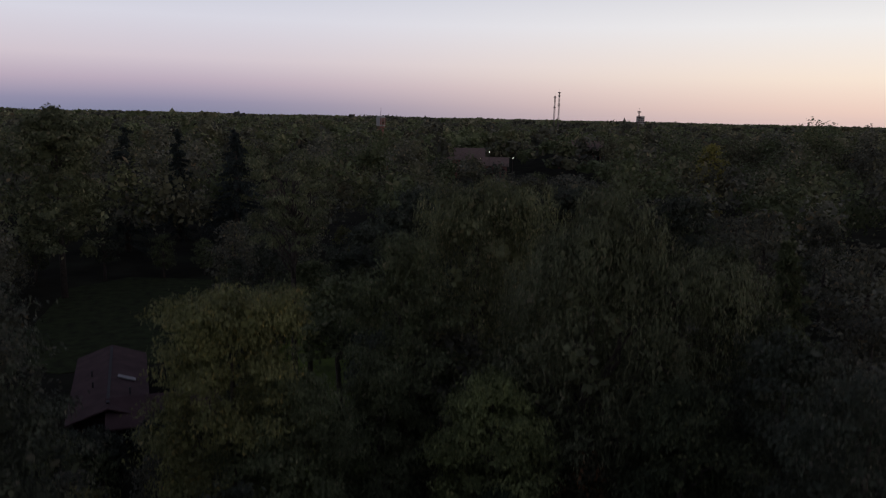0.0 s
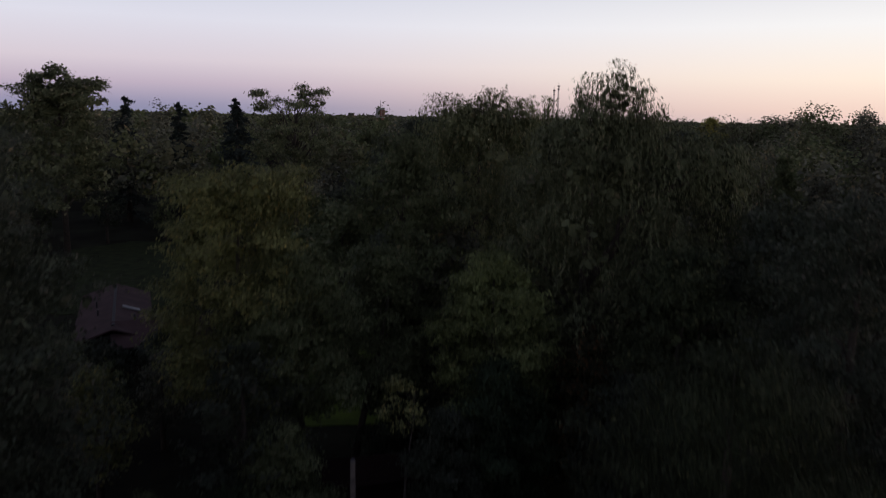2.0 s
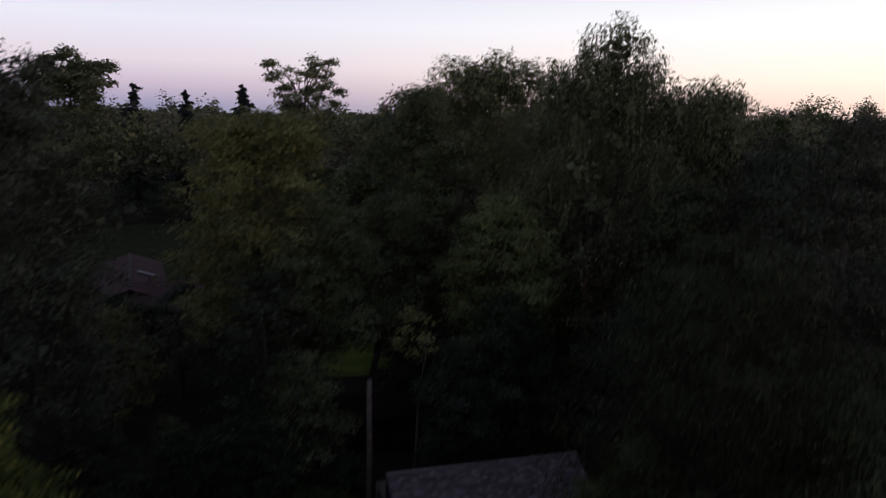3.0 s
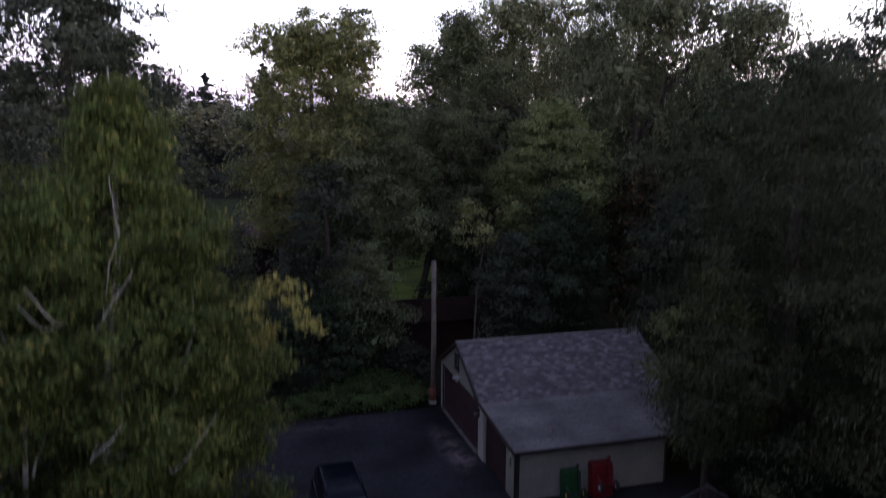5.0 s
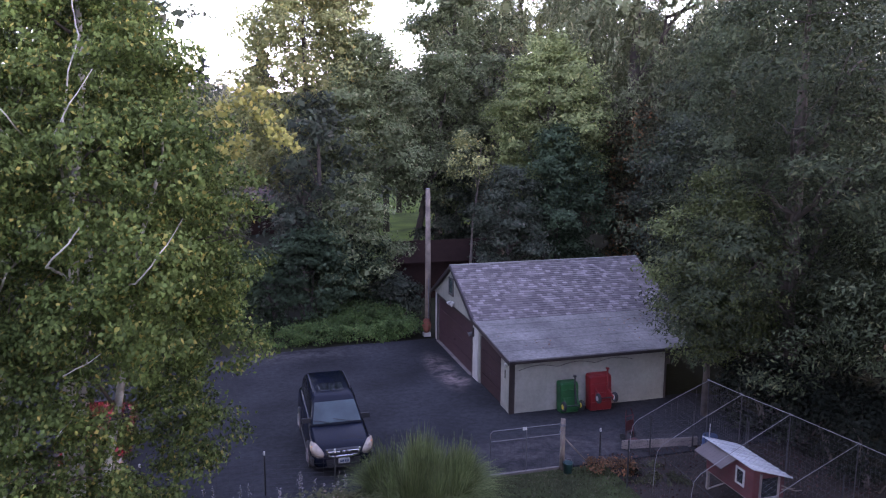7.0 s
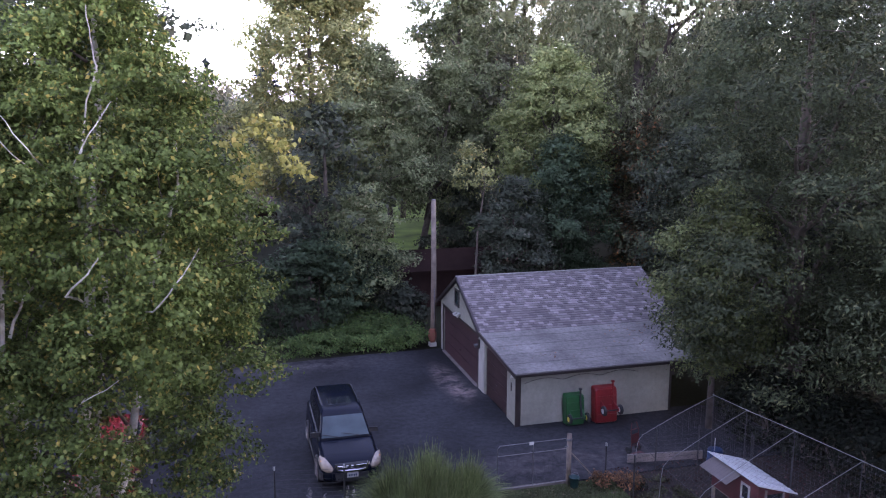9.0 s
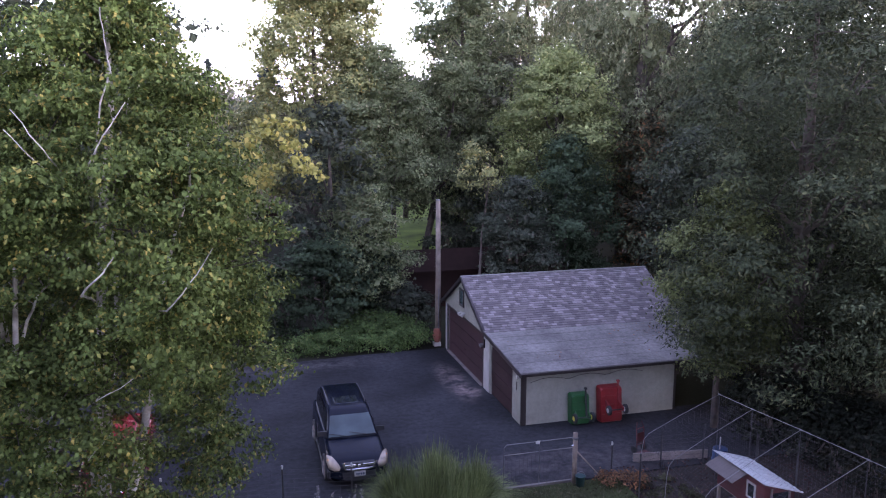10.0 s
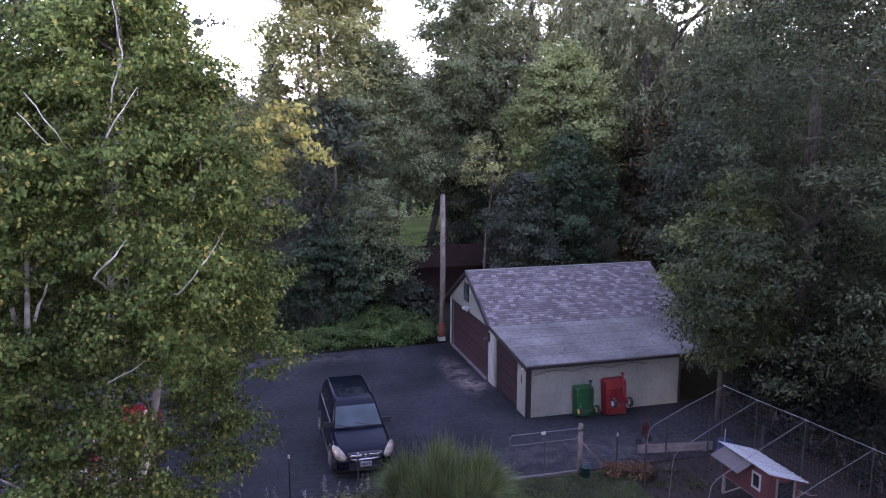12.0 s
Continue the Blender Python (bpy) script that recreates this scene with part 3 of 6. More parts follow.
gpart("corner_trim", boxed(GX0 - 0.03, GY0 - 0.05, 0, GX0 + 0.16, GY0 + 0.003, LOW), M_BROWN, "dark brown corner board")
# closes the side of the made-up bay, in its dark colour
gpart("bay_side", boxed(14.76, GY0 - 0.02, 0, 14.84, GY0 + 3.42, LOW - 0.05), M_BROWN)
gpart("jamb", boxed(GX0 - 0.03, 31.3, 0, GX0 + 0.01, 31.9, EAVE - 0.06), M_WHITE, "white painted door post")
gpart("jamb", boxed(GX0 - 0.02, 36.95, 0, GX0 + 0.02, 37.05, 2.1), M_BROWN)
gpart("jamb", boxed(GX0 - 0.03, 37.07, 0, GX0 + 0.01, 37.22, 2.12), M_WHITE)
gpart("jamb", boxed(GX0 - 0.02, 31.95, 0, GX0 + 0.02, 32.05, 2.06), M_BROWN)
gpart("header_trim", boxed(GX0 - 0.025, 31.9, 2.01, GX0 + 0.015, 37.05, 2.1), M_BROWN)
gpart("sill", boxed(GX0 - 0.09, D1[0], -0.01, GX0 + 0.05, D1[1], 0.02), M_PLANK, "pale concrete threshold")
# sectional doors: four panels high
for (y0, y1, h), nm in ((D1, "garage_door"), (D2, "leanto_door")):
    door = empty(nm, 0, 0)
    door.parent = garage
    for k in range(4):
        ph = (h - 0.03) / 4
        gpart("panel", boxed(GX0 + 0.05, y0 + 0.01, 0.015 + k * ph, GX0 + 0.09, y1 - 0.01, 0.015 + (k + 1) * ph - 0.02, bevel=0.008), M_DOOR if nm == "garage_door" else M_DOOR_DARK, parent=door)
    gpart("handle", boxed(GX0 + 0.02, (y0 + y1) / 2 - 0.08, 0.72, GX0 + 0.05, (y0 + y1) / 2 + 0.08, 0.76), M_CHROME, "small metal handle", parent=door)
    gpart("backing", boxed(GX0 + 0.10, y0, 0.01, GX0 + 0.115, y1, h - 0.02), M_BROWN, parent=door)
# attic window in the gable
win = empty("gable_window", 0, 0)
win.parent = garage
for a in ((34.55, 2.5, 34.64, 3.25), (35.06, 2.5, 35.15, 3.25), (34.64, 2.5, 35.06, 2.59), (34.64, 3.16, 35.06, 3.25)):
    gpart("frame", boxed(GX0 - 0.05, a[0], a[1], GX0 + 0.0, a[2], a[3]), M_BROWN, parent=win)
gpart("pane", boxed(GX0 - 0.02, 34.64, 2.59, GX0 - 0.006, 35.06, 3.16), M_WINDSCREEN, parent=win)
# lamp on the gable, flood lamp at the door post, round lamp at the corner
gpart("lamp_base", boxed(GX0 - 0.1, 34.4, 2.22, GX0, 34.65, 2.30, bevel=0.01), M_WHITE, "white double flood lamp holder")
for dy in (-0.08, 0.22):
    bm = tubed([(GX0 - 0.08, 34.45 + dy, 2.3), (GX0 - 0.2, 34.45 + dy * 1.3, 2.2)], [0.04, 0.08], 10)
    gpart("lamp_head", bm, M_WHITE)
gpart("lamp_head", tubed([(GX0 - 0.04, 31.85, 1.75), (GX0 - 0.22, 31.85, 1.68)], [0.05, 0.09], 10), M_GALV)
gpart("lamp_bracket", boxed(GX0 - 0.09, 31.72, 1.62, GX0 - 0.03, 31.86, 1.95), M_BROWN)
bm = bmesh.new()
bmesh.ops.create_icosphere(bm, subdivisions=2, radius=0.075, matrix=Matrix.Translation((GX0 - 0.09, GY0 + 0.1, LOW - 0.17)))
gpart("corner_lamp", bm, M_WHITE, "round white corner lamp")
gpart("sign_plate", boxed(GX0 - 0.045, 31.5, 1.2, GX0 - 0.03, 31.62, 1.55), M_WHITE, "small white arrow-shaped plate")
gpart("hasp", boxed(GX0 - 0.02, 28.4, 1.1, GX0, 28.45, 1.4), M_BROWN)


# roofs
def slope(y0, z0, y1, z1, t=0.07, x0=GX0 - 0.12, x1=GX1 + 0.25):
    n = Vector((0, -(z1 - z0), y1 - y0)).normalized() * t
    return prismed([(y0, z0), (y1, z1), (y1 + n.y, z1 + n.z), (y0 + n.y, z0 + n.z)], "x", x0, x1)


gpart("roof_deck_near", slope(GYM - 0.12, EAVE - 0.05, RY, RIDGE), M_ROOF_UNDER)
gpart("roof_deck_far", slope(RY, RIDGE + 0.005, GY1 + 0.35, EAVE - 0.14), M_SHINGLES)
lean = gpart("leanto_roof", slope(GY0 - 0.25, LOW - 0.0, GYM - 0.05, EAVE + 0.06, 0.06), M_ROLL, "grey roll roofing")
gpart("gutter", boxed(GX0 - 0.14, GY0 - 0.33, LOW - 0.06, GX1 + 0.26, GY0 - 0.24, LOW + 0.04, bevel=0.01), M_BROWN, "dark eave gutter")
gpart("rake_board", prismed([(GYM - 0.1, EAVE - 0.12), (RY, RIDGE - 0.07), (RY, RIDGE + 0.07), (GYM - 0.1, EAVE + 0.03)], "x", GX0 - 0.15, GX0 - 0.122), M_BROWN)
gpart("rake_board", prismed([(RY, RIDGE - 0.07), (GY1 + 0.35, EAVE - 0.24), (GY1 + 0.35, EAVE - 0.08), (RY, RIDGE + 0.07)], "x", GX0 - 0.15, GX0 - 0.122), M_BROWN)
gpart("leanto_rake", prismed([(GY0 - 0.25, LOW - 0.1), (GYM - 0.05, EAVE - 0.04), (GYM - 0.05, EAVE + 0.08), (GY0 - 0.25, LOW + 0.05)], "x", GX0 - 0.15, GX0 - 0.122), M_BROWN)
# seams of the roll roofing
for k in range(1, 5):
    t = k / 5
    y, z = GY0 - 0.25 + t * (GYM + 0.2 - GY0), LOW + 0.062 + t * (EAVE + 0.06 - LOW)
    gpart("seam", boxed(GX0 - 0.12, y - 0.012, z - 0.01, GX1 + 0.25, y + 0.012, z + 0.006), M_ROLL)
gpart("drip_edge", boxed(GX0 - 0.13, RY - 0.09, RIDGE + 0.05, GX1 + 0.26, RY + 0.09, RIDGE + 0.10, bevel=0.02), M_ROLL, "grey ridge cap")
tagged(garage, "cream garage with maroon doors, mottled shingle roof and grey lean-to", "garage")



# ---- trees round the court ----
# birch close to the camera, several pale stems
def birch(x, y):
    rng = np.random.default_rng(11)
    ob = empty("birch_tree", x, y)
    stems = [((0.0, 0.0), (1.05, -0.1, 13.8), 0.15), ((-0.3, 0.1), (-1.9, 0.2, 12.2), 0.12), ((0.25, -0.2), (2.3, -1.0, 10.0), 0.11), ((0.1, 0.3), (0.9, 1.7, 10.8), 0.11), ((-0.1, -0.35), (-1.0, -0.9, 10.2), 0.1)]
    lobes = []
    for (sx, sy), tip, r in stems:
        path = [Vector((sx, sy, -0.3)).lerp(Vector(tip), t) + Vector((rng.normal() * 0.12, rng.normal() * 0.12, 0)) * (1 if t else 0) for t in (0, 0.15, 0.3, 0.45, 0.6, 0.75, 0.9, 1)]
        part("stem", tubed(path, [r * (1.15 - 1.1 * i / 7.4) for i in range(8)], 8), M_BIRCH, ob, "white birch stem", True)
        for i in range(8):
            t = 0.22 + 0.75 * (i + rng.uniform(0, 0.8)) / 8
            s = Vector((sx, sy, 0)).lerp(Vector(tip), t)
            a = rng.uniform(0, 2 * math.pi)
            reach = (0.7 + 2.3 * (1 - t)) * rng.uniform(0.65, 1.05)
            e = s + Vector((math.cos(a) * reach, math.sin(a) * reach, rng.uniform(0.3, 1.3)))
            bm = tubed(limb_path(rng, s, e, 6, 0.08), [0.038 * (1 - 0.13 * j) * (1.2 - t * 0.5) for j in range(7)], 6)
            for _ in range(3):
                f = e + Vector(rng.normal(size=3) * 0.6)
                tube(bm, limb_path(rng, s.lerp(e, rng.uniform(0.4, 0.9)), f, 3, 0.03), [0.018, 0.013, 0.009, 0.004], 5)
            part("branch", bm, M_BIRCH if rng.random() < 0.12 else M_BARK, ob, smooth=True)
            lobes.append((e.x, e.y, e.z - 0.2, 0.6, 0.6, 0.4))
    # leafy pads over a tall cone with a rounded skirt, and over a lesser cone beside it
    zs, rs = (1.3, 3.4, 5.5, 7.5, 9.2, 10.2, 12.0, 13.0, 13.9), (1.7, 2.7, 3.35, 3.5, 3.3, 2.5, 1.25, 0.7, 0.12)
    for k in range(290):
        z = 1.4 + 12.3 * ((k + 0.5) / 290) ** 1.15
        R = float(np.interp(z, zs, rs))
        if z < 5.4 and rng.random() < 0.56:
            continue
        a, q = 2.4 * k + rng.uniform(-0.4, 0.4), rng.uniform(0.12, 1.0) ** 0.4
        size = rng.uniform(0.5, 0.85) * (0.45 + 0.17 * min(R, 3.2))
        lobes.append((0.45 + 0.045 * z + (R - size * 0.5) * q * math.cos(a), (R - size * 0.5) * q * math.sin(a), z - 0.2, size, size, size * rng.uniform(0.55, 0.8)))
    for k in range(46):
        t = (k + 0.5) / 46
        a, R = 2.4 * k, 1.7 * (1 - t) + 0.15
        lobes.append((-1.7 + R * math.cos(a) * 0.8, 0.2 + R * math.sin(a) * 0.8, 8.2 + 4.2 * t, 0.3 + 0.3 * R, 0.3 + 0.3 * R, 0.4))
    # pale limbs that come out through the leaves
    for pts, r in (
        (((1.13, -1.9, 11.93), (1.17, -1.9, 11.4), (1.21, -1.95, 10.95), (1.05, -2.0, 10.4), (0.84, -2.1, 9.2)), 0.035),
        (((1.5, -2.6, 10.4), (1.15, -2.6, 9.9), (0.85, -2.5, 9.4)), 0.036),
        (((-0.18, -3.0, 10.0), (0.15, -2.95, 9.6)), 0.03),
        (((1.3, -3.4, 8.15), (1.12, -3.45, 7.85), (0.78, -3.3, 7.5)), 0.045),
        (((2.72, -3.5, 8.15), (2.35, -3.55, 7.6), (2.0, -3.4, 7.2)), 0.034),
        (((1.42, -3.3, 6.1), (0.85, -3.2, 5.75)), 0.03),
        (((1.0, -3.0, 5.1), (0.6, -2.9, 4.65)), 0.03),
        (((-0.05, -3.0, 10.3), (0.35, -3.0, 9.7)), 0.03),
    ):
        end = Vector(pts[-1])
        root = Vector((end.x * 0.5, end.y * 0.1, end.z - 0.9))
        r, path = r * 0.75, [Vector(p) + Vector((0, 0.3, 0)) for p in pts] + [end.lerp(root, 0.35) + Vector((0, 0.5, 0)), root + Vector((0, 0.8, 0))]
        path = [a.lerp(b, q / 3) + Vector(rng.normal(size=3) * 0.012) for a, b in zip(path, path[1:]) for q in range(3)] + path[-1:]
        n = len(path) - 1
        part("branch", tubed(path, [r * 0.7 * (0.35 + 0.85 * i / n) for i in range(n + 1)], 7), M_BIRCH, ob, "white birch limb", True)
    pts, face = crown_leaves(rng, lobes, 250000, 0.16, 0.06)
    keep = pts[:, 2] > 0.7
    pts, face = pts[keep], face[keep]
    c = new("crown", quads_mesh("crown", leaf_quads(rng, pts, 0.084, 0.058, up=0.35, droop=0.12, hang=0.35, facing=face, firm=0.5), F_BIRCH))
    c.parent = ob
    # a sprig that has turned yellow
    sprig = [(3.85, -2.35, 9.95, 0.3, 0.3, 0.34), (4.1, -2.3, 9.55, 0.34, 0.3, 0.36), (3.7, -2.4, 9.3, 0.3, 0.3, 0.34), (4.35, -2.2, 9.25, 0.25, 0.25, 0.3), (3.5, -2.5, 9.7, 0.25, 0.25, 0.3)]
    pts, face = crown_leaves(rng, sprig, 620, 0.12, 0.0)
    c = new("yellow_sprig", quads_mesh("yellow_sprig", leaf_quads(rng, pts, 0.1, 0.07, up=0.3, hang=0.3), F_YELLOWTIP))
    c.parent = ob
    c["label"], c["kind"] = "sprig of yellowing leaves", "stuff"
    return tagged(ob, "multi-stemmed birch with white bark and dense green leaves", "tree")


birch(-3.1, 20.6)

make_tree("walnut_tree", 17.4, 25.4, 15.2, 5.9, 2.0, 82000, 21, F_WALNUT, slim=0.36, leaf=0.155, clump=0.32, gaps=0.14, trunk_r=0.3, limbs=14, lobes=crown_lobes(np.random.default_rng(21), 15.2, 5.9, 2.0, 19, 0.5) + [((3.4 + 0.5 * (k % 3)) * math.cos(radians(178 + 13 * k)), (3.2 + 0.5 * (k % 3)) * math.sin(radians(178 + 13 * k)), 3.0 + 0.9 * (k % 4), 1.3, 1.3, 0.85) for k in range(10)], label="tall broad tree with drooping compound leaves over the garage")
make_tree("walnut_tree", 19.8, 18.4, 15.0, 6.2, 2.6, 74000, 22, F_WALNUT, slim=0.36, leaf=0.155, n_lobes=19, clump=0.34, gaps=0.14, trunk_r=0.28, limbs=12, top=0.7, label="tall dark tree behind the netted chicken run")
make_tree("understory_tree", 15.2, 26.2, 8.2, 2.3, 1.6, 27000, 23, F_BRIGHT, leaf=0.125, n_lobes=20, clump=0.24, trunk_r=0.1, limbs=6, label="young bright green tree leaning over the garage roof")

make_tree("box_elder", 7.9, 50.4, 14.3, 4.1, 5.2, 42000, 31, F_ELDER, leaf=0.17, n_lobes=18, clump=0.34, gaps=0.08, trunk_r=0.2, lean=(-0.3, -2.6), lobes=[(l[0] - 0.3, l[1] - 3.4, *l[2:]) for l in crown_lobes(np.random.default_rng(31), 14.3, 4.1, 5.0, 18, 0.5)], label="light green box elder behind the ivy bed")
make_tree("box_elder", 10.6, 49.6, 13.8, 3.6, 5.6, 30000, 32, F_ELDER, leaf=0.17, n_lobes=15, clump=0.34, gaps=0.1, trunk_r=0.2, lean=(2.2, -0.8), lobes=[(l[0] + 1.8, *l[1:]) for l in crown_lobes(np.random.default_rng(32), 13.8, 3.6, 4.0, 18, 0.5)], label="light green box elder with a leaning trunk")
make_tree("maple_tree", 17.3, 44.6, 14.4, 3.8, 4.5, 36000, 33, F_BRIGHT, leaf=0.17, n_lobes=18, clump=0.34, gaps=0.1, trunk_r=0.22, top=0.45, label="bright green maple behind the garage")
make_tree("thicket_tree", 16.6, 41.6, 9.4, 3.0, 0.8, 24000, 34, F_BLUE, leaf=0.16, n_lobes=13, clump=0.3, trunk_r=0.13, label="dark blue-green thicket tree behind the garage")
make_tree("thicket_tree", 13.6, 40.6, 7.4, 2.3, 0.6, 16000, 35, F_DARK, leaf=0.16, n_lobes=10, clump=0.28, trunk_r=0.11, label="dark thicket tree behind the garage roof")
make_tree("turning_tree", 21.4, 42.0, 10.4, 2.9, 1.6, 14000, 36, F_TURN, leaf=0.22, n_lobes=12, clump=0.34, gaps=0.3, trunk_r=0.15, label="small tree with leaves turning orange")
make_tree("thicket_tree", 21.0, 36.6, 10.0, 3.4, 0.8, 18000, 37, F_DARK, leaf=0.18, n_lobes=12, clump=0.34, trunk_r=0.17, label="dark tree beside the garage")
make_tree("yellowing_tree", 4.6, 48.6, 18.6, 4.5, 5.0, 46000, 38, F_YELLOW, leaf=0.2, clump=0.4, gaps=0.14, trunk_r=0.26, lobes=crown_lobes(np.random.default_rng(38), 18.2, 4.5, 5.0, 20, 0.95) + [(2.7 * math.cos(k), 2.7 * math.sin(k), 16.2 + 0.2 * k, 1.4, 1.4, 1.0) for k in range(7)], label="tall yellow-green tree above the box elders")
rng = np.random.default_rng(39)
AIRY = [(4.0 * math.cos(2.4 * k) * (0.3 + 0.7 * ((k * 7) % 17) / 17), 4.0 * math.sin(2.4 * k) * (0.3 + 0.7 * ((k * 7) % 17) / 17), 15.0 + 8.2 * (k + 0.5) / 48 + rng.uniform(-0.5, 0.5), rng.uniform(0.5, 0.85), rng.uniform(0.5, 0.85), rng.uniform(0.45, 0.75)) for k in range(48)]
make_tree("sparse_tree", 10.5, 78.6, 23.8, 4.6, 11.0, 12000, 39, F_WILLOW, leaf=0.25, clump=0.34, gaps=0.25, trunk_r=0.28, limbs=48, twigs=4, lobes=AIRY, label="tall thin-crowned tree with bare limbs showing")
make_tree("yellow_tree", 109.4, 157.6, 22.2, 4.6, 5.0, 5000, 81, F_YELLOWTIP, leaf=0.6, n_lobes=14, clump=0.6, gaps=0.1, trunk_r=0.3, limbs=5, twigs=1, top=0.6, label="yellow-green tree standing out among dark woods")
W = [(0.5, -1.2, 21.8, 2.2, 2.0, 2.3), (1.7, -1.0, 20.3, 2.3, 2.0, 2.3), (-1.0, -1.3, 20.2, 2.3, 2.0, 2.3), (5.6, -3.0, 18.6, 2.7, 2.4, 2.3), (3.4, -2.0, 18.8, 2.4, 2.2, 2.2)]
W_B = [(-2.0, 0.2, 20.8, 2.6, 2.4, 2.1), (0.7, -0.5, 21.1, 2.8, 2.4, 2.1), (3.3, -1.3, 20.8, 2.6, 2.4, 2.0)]
COTTON = [(0, -1, 23.6, 4.4, 4, 3.2), (-3.6, 0, 22, 3.6, 3.6, 3.2), (3.6, 0, 22.2, 3.6, 3.6, 3.2)]
make_tree("willow_tree", 23.6, 46.6, 21.6, 7.6, 4.0, 92000, 40, F_WILLOW, leaf=0.25, n_lobes=30, clump=0.55, gaps=0.12, hang=0.9, trunk_r=0.5, limbs=16, top=0.7, lobes=crown_lobes(np.random.default_rng(40), 22.0, 7.2, 4.0, 30, 0.7) + W + W, label="huge old willow with hanging foliage")
make_tree("willow_tree", 21.4, 59.6, 23.4, 7.6, 5.0, 62000, 41, F_WILLOW_Y, leaf=0.27, n_lobes=24, clump=0.6, gaps=0.12, hang=0.8, trunk_r=0.45, limbs=12, lobes=crown_lobes(np.random.default_rng(41), 22.6, 7.6, 5.0, 24, 0.75) + W_B + W_B, label="large willow behind the maple")
make_tree("ash_tree", -6.3, 40.8, 20.8, 6.3, 4.0, 48000, 42, F_DARK, leaf=0.21, n_lobes=26, clump=0.42, gaps=0.2, trunk_r=0.3, top=0.7, label="tall dark ash beyond the court")
make_tree("ash_tree", 29.6, 38.4, 17.4, 4.6, 3.0, 26000, 157, F_DARK, leaf=0.22, n_lobes=18, clump=0.42, gaps=0.08, trunk_r=0.3, top=0.7, label="dense dark ash among the tall trees")
make_tree("ash_tree", 25.8, 29.8, 18.4, 4.6, 3.0, 36000, 43, F_DARK, leaf=0.19, n_lobes=20, clump=0.4, gaps=0.1, trunk_r=0.3, top=0.7, label="tall dark ash at the wood edge")
make_tree("ash_tree", 24.6, 38.6, 15.4, 4.4, 2.5, 30000, 44, F_WALNUT, leaf=0.19, n_lobes=16, clump=0.42, gaps=0.12, trunk_r=0.28, label="tall ash in front of the willow")
make_tree("ash_tree", 31.5, 46.5, 20.2, 5.0, 3.0, 28000, 48, F_WALNUT, leaf=0.22, n_lobes=18, clump=0.45, gaps=0.14, trunk_r=0.3, label="tall open-crowned ash at the wood edge")
make_tree("thin_tree", 11.5, 40.8, 9.2, 1.3, 6.6, 900, 45, F_YELLOW, leaf=0.17, n_lobes=5, clump=0.26, gaps=0.3, bark=M_BARK_PALE, trunk_r=0.07, lean=(0.7, 0), limbs=4, label="thin pale-trunked tree with sparse yellowing leaves")
make_tree("thicket_tree", 13.2, 48.6, 7.2, 2.3, 0.6, 14000, 176, F_DARK, leaf=0.18, n_lobes=11, clump=0.3, gaps=0.08, trunk_r=0.11, limbs=5, label="dark leafy thicket behind the brown shed")
for ux, uy, uh, sd in ((-8.6, 66.5, 5.6, 177), (-4.6, 64.6, 5.0, 178), (-0.2, 66.0, 5.4, 179)):
    make_tree("thicket_tree", ux, uy, uh, 2.5, 0.5, 7000, sd, F_DARK, leaf=0.26, n_lobes=10, clump=0.34, gaps=0.08, trunk_r=0.1, limbs=4, label="dark leafy thicket before the brown house")
make_tree("understory_tree", 5.9, 41.3, 7.2, 2.7, 0.7, 26000, 24, F_ELDER, leaf=0.14, n_lobes=14, clump=0.26, gaps=0.1, trunk_r=0.1, limbs=6, label="leafy green sapling growth over the ivy bed")
for bx, by, bh, br, sd in ((27.5, 79.0, 20.6, 6.0, 151), (36.0, 77.0, 20.8, 6.2, 152), (45.0, 72.0, 20.2, 6.0, 153), (33.0, 62.0, 18.6, 5.0, 154), (20.5, 73.0, 21.2, 5.6, 155), (31.5, 69.5, 20.8, 5.4, 156)):
    make_tree("oak_tree", bx, by, bh, br, 4.0, 14000, sd, F_DARK, leaf=0.36, n_lobes=16, clump=0.55, gaps=0.08, trunk_r=0.35, limbs=8, top=0.7, label="dense dark oak in the wood behind the willows")
for lx, ly, lh, lr, sd in ((13.4, 70.0, 14.0, 4.6, 161), (17.4, 83.0, 14.5, 4.8, 162), (12.2, 81.0, 13.5, 4.4, 163), (20.5, 96.0, 15.0, 5.0, 164)):
    make_tree("lawn_tree", lx, ly, lh, lr, 6.8, 6000, sd, F_ELDER if sd % 2 else F_DARK, leaf=0.4, n_lobes=11, clump=0.5, gaps=0.1, trunk_r=0.24, limbs=6, label="leafy tree standing on the far lawn")
# understory in leaves whose colour already holds the shade
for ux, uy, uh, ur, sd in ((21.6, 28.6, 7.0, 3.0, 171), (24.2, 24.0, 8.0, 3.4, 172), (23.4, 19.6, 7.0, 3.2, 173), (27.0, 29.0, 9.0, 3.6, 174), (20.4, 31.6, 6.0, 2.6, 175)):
    make_tree("thicket_tree", ux, uy, uh, ur, 0.4, 11000, sd, F_SHADE, leaf=0.24, n_lobes=11, clump=0.34, gaps=0.08, trunk_r=0.12, limbs=5, label="leafy thicket under the walnut trees, colour darkened for shade")
make_tree("lawn_tree", 15.6, 61.0, 13.0, 3.8, 6.0, 9000, 46, F_DARK, leaf=0.28, n_lobes=12, clump=0.42, trunk_r=0.27, label="tree standing at the lawn's edge")
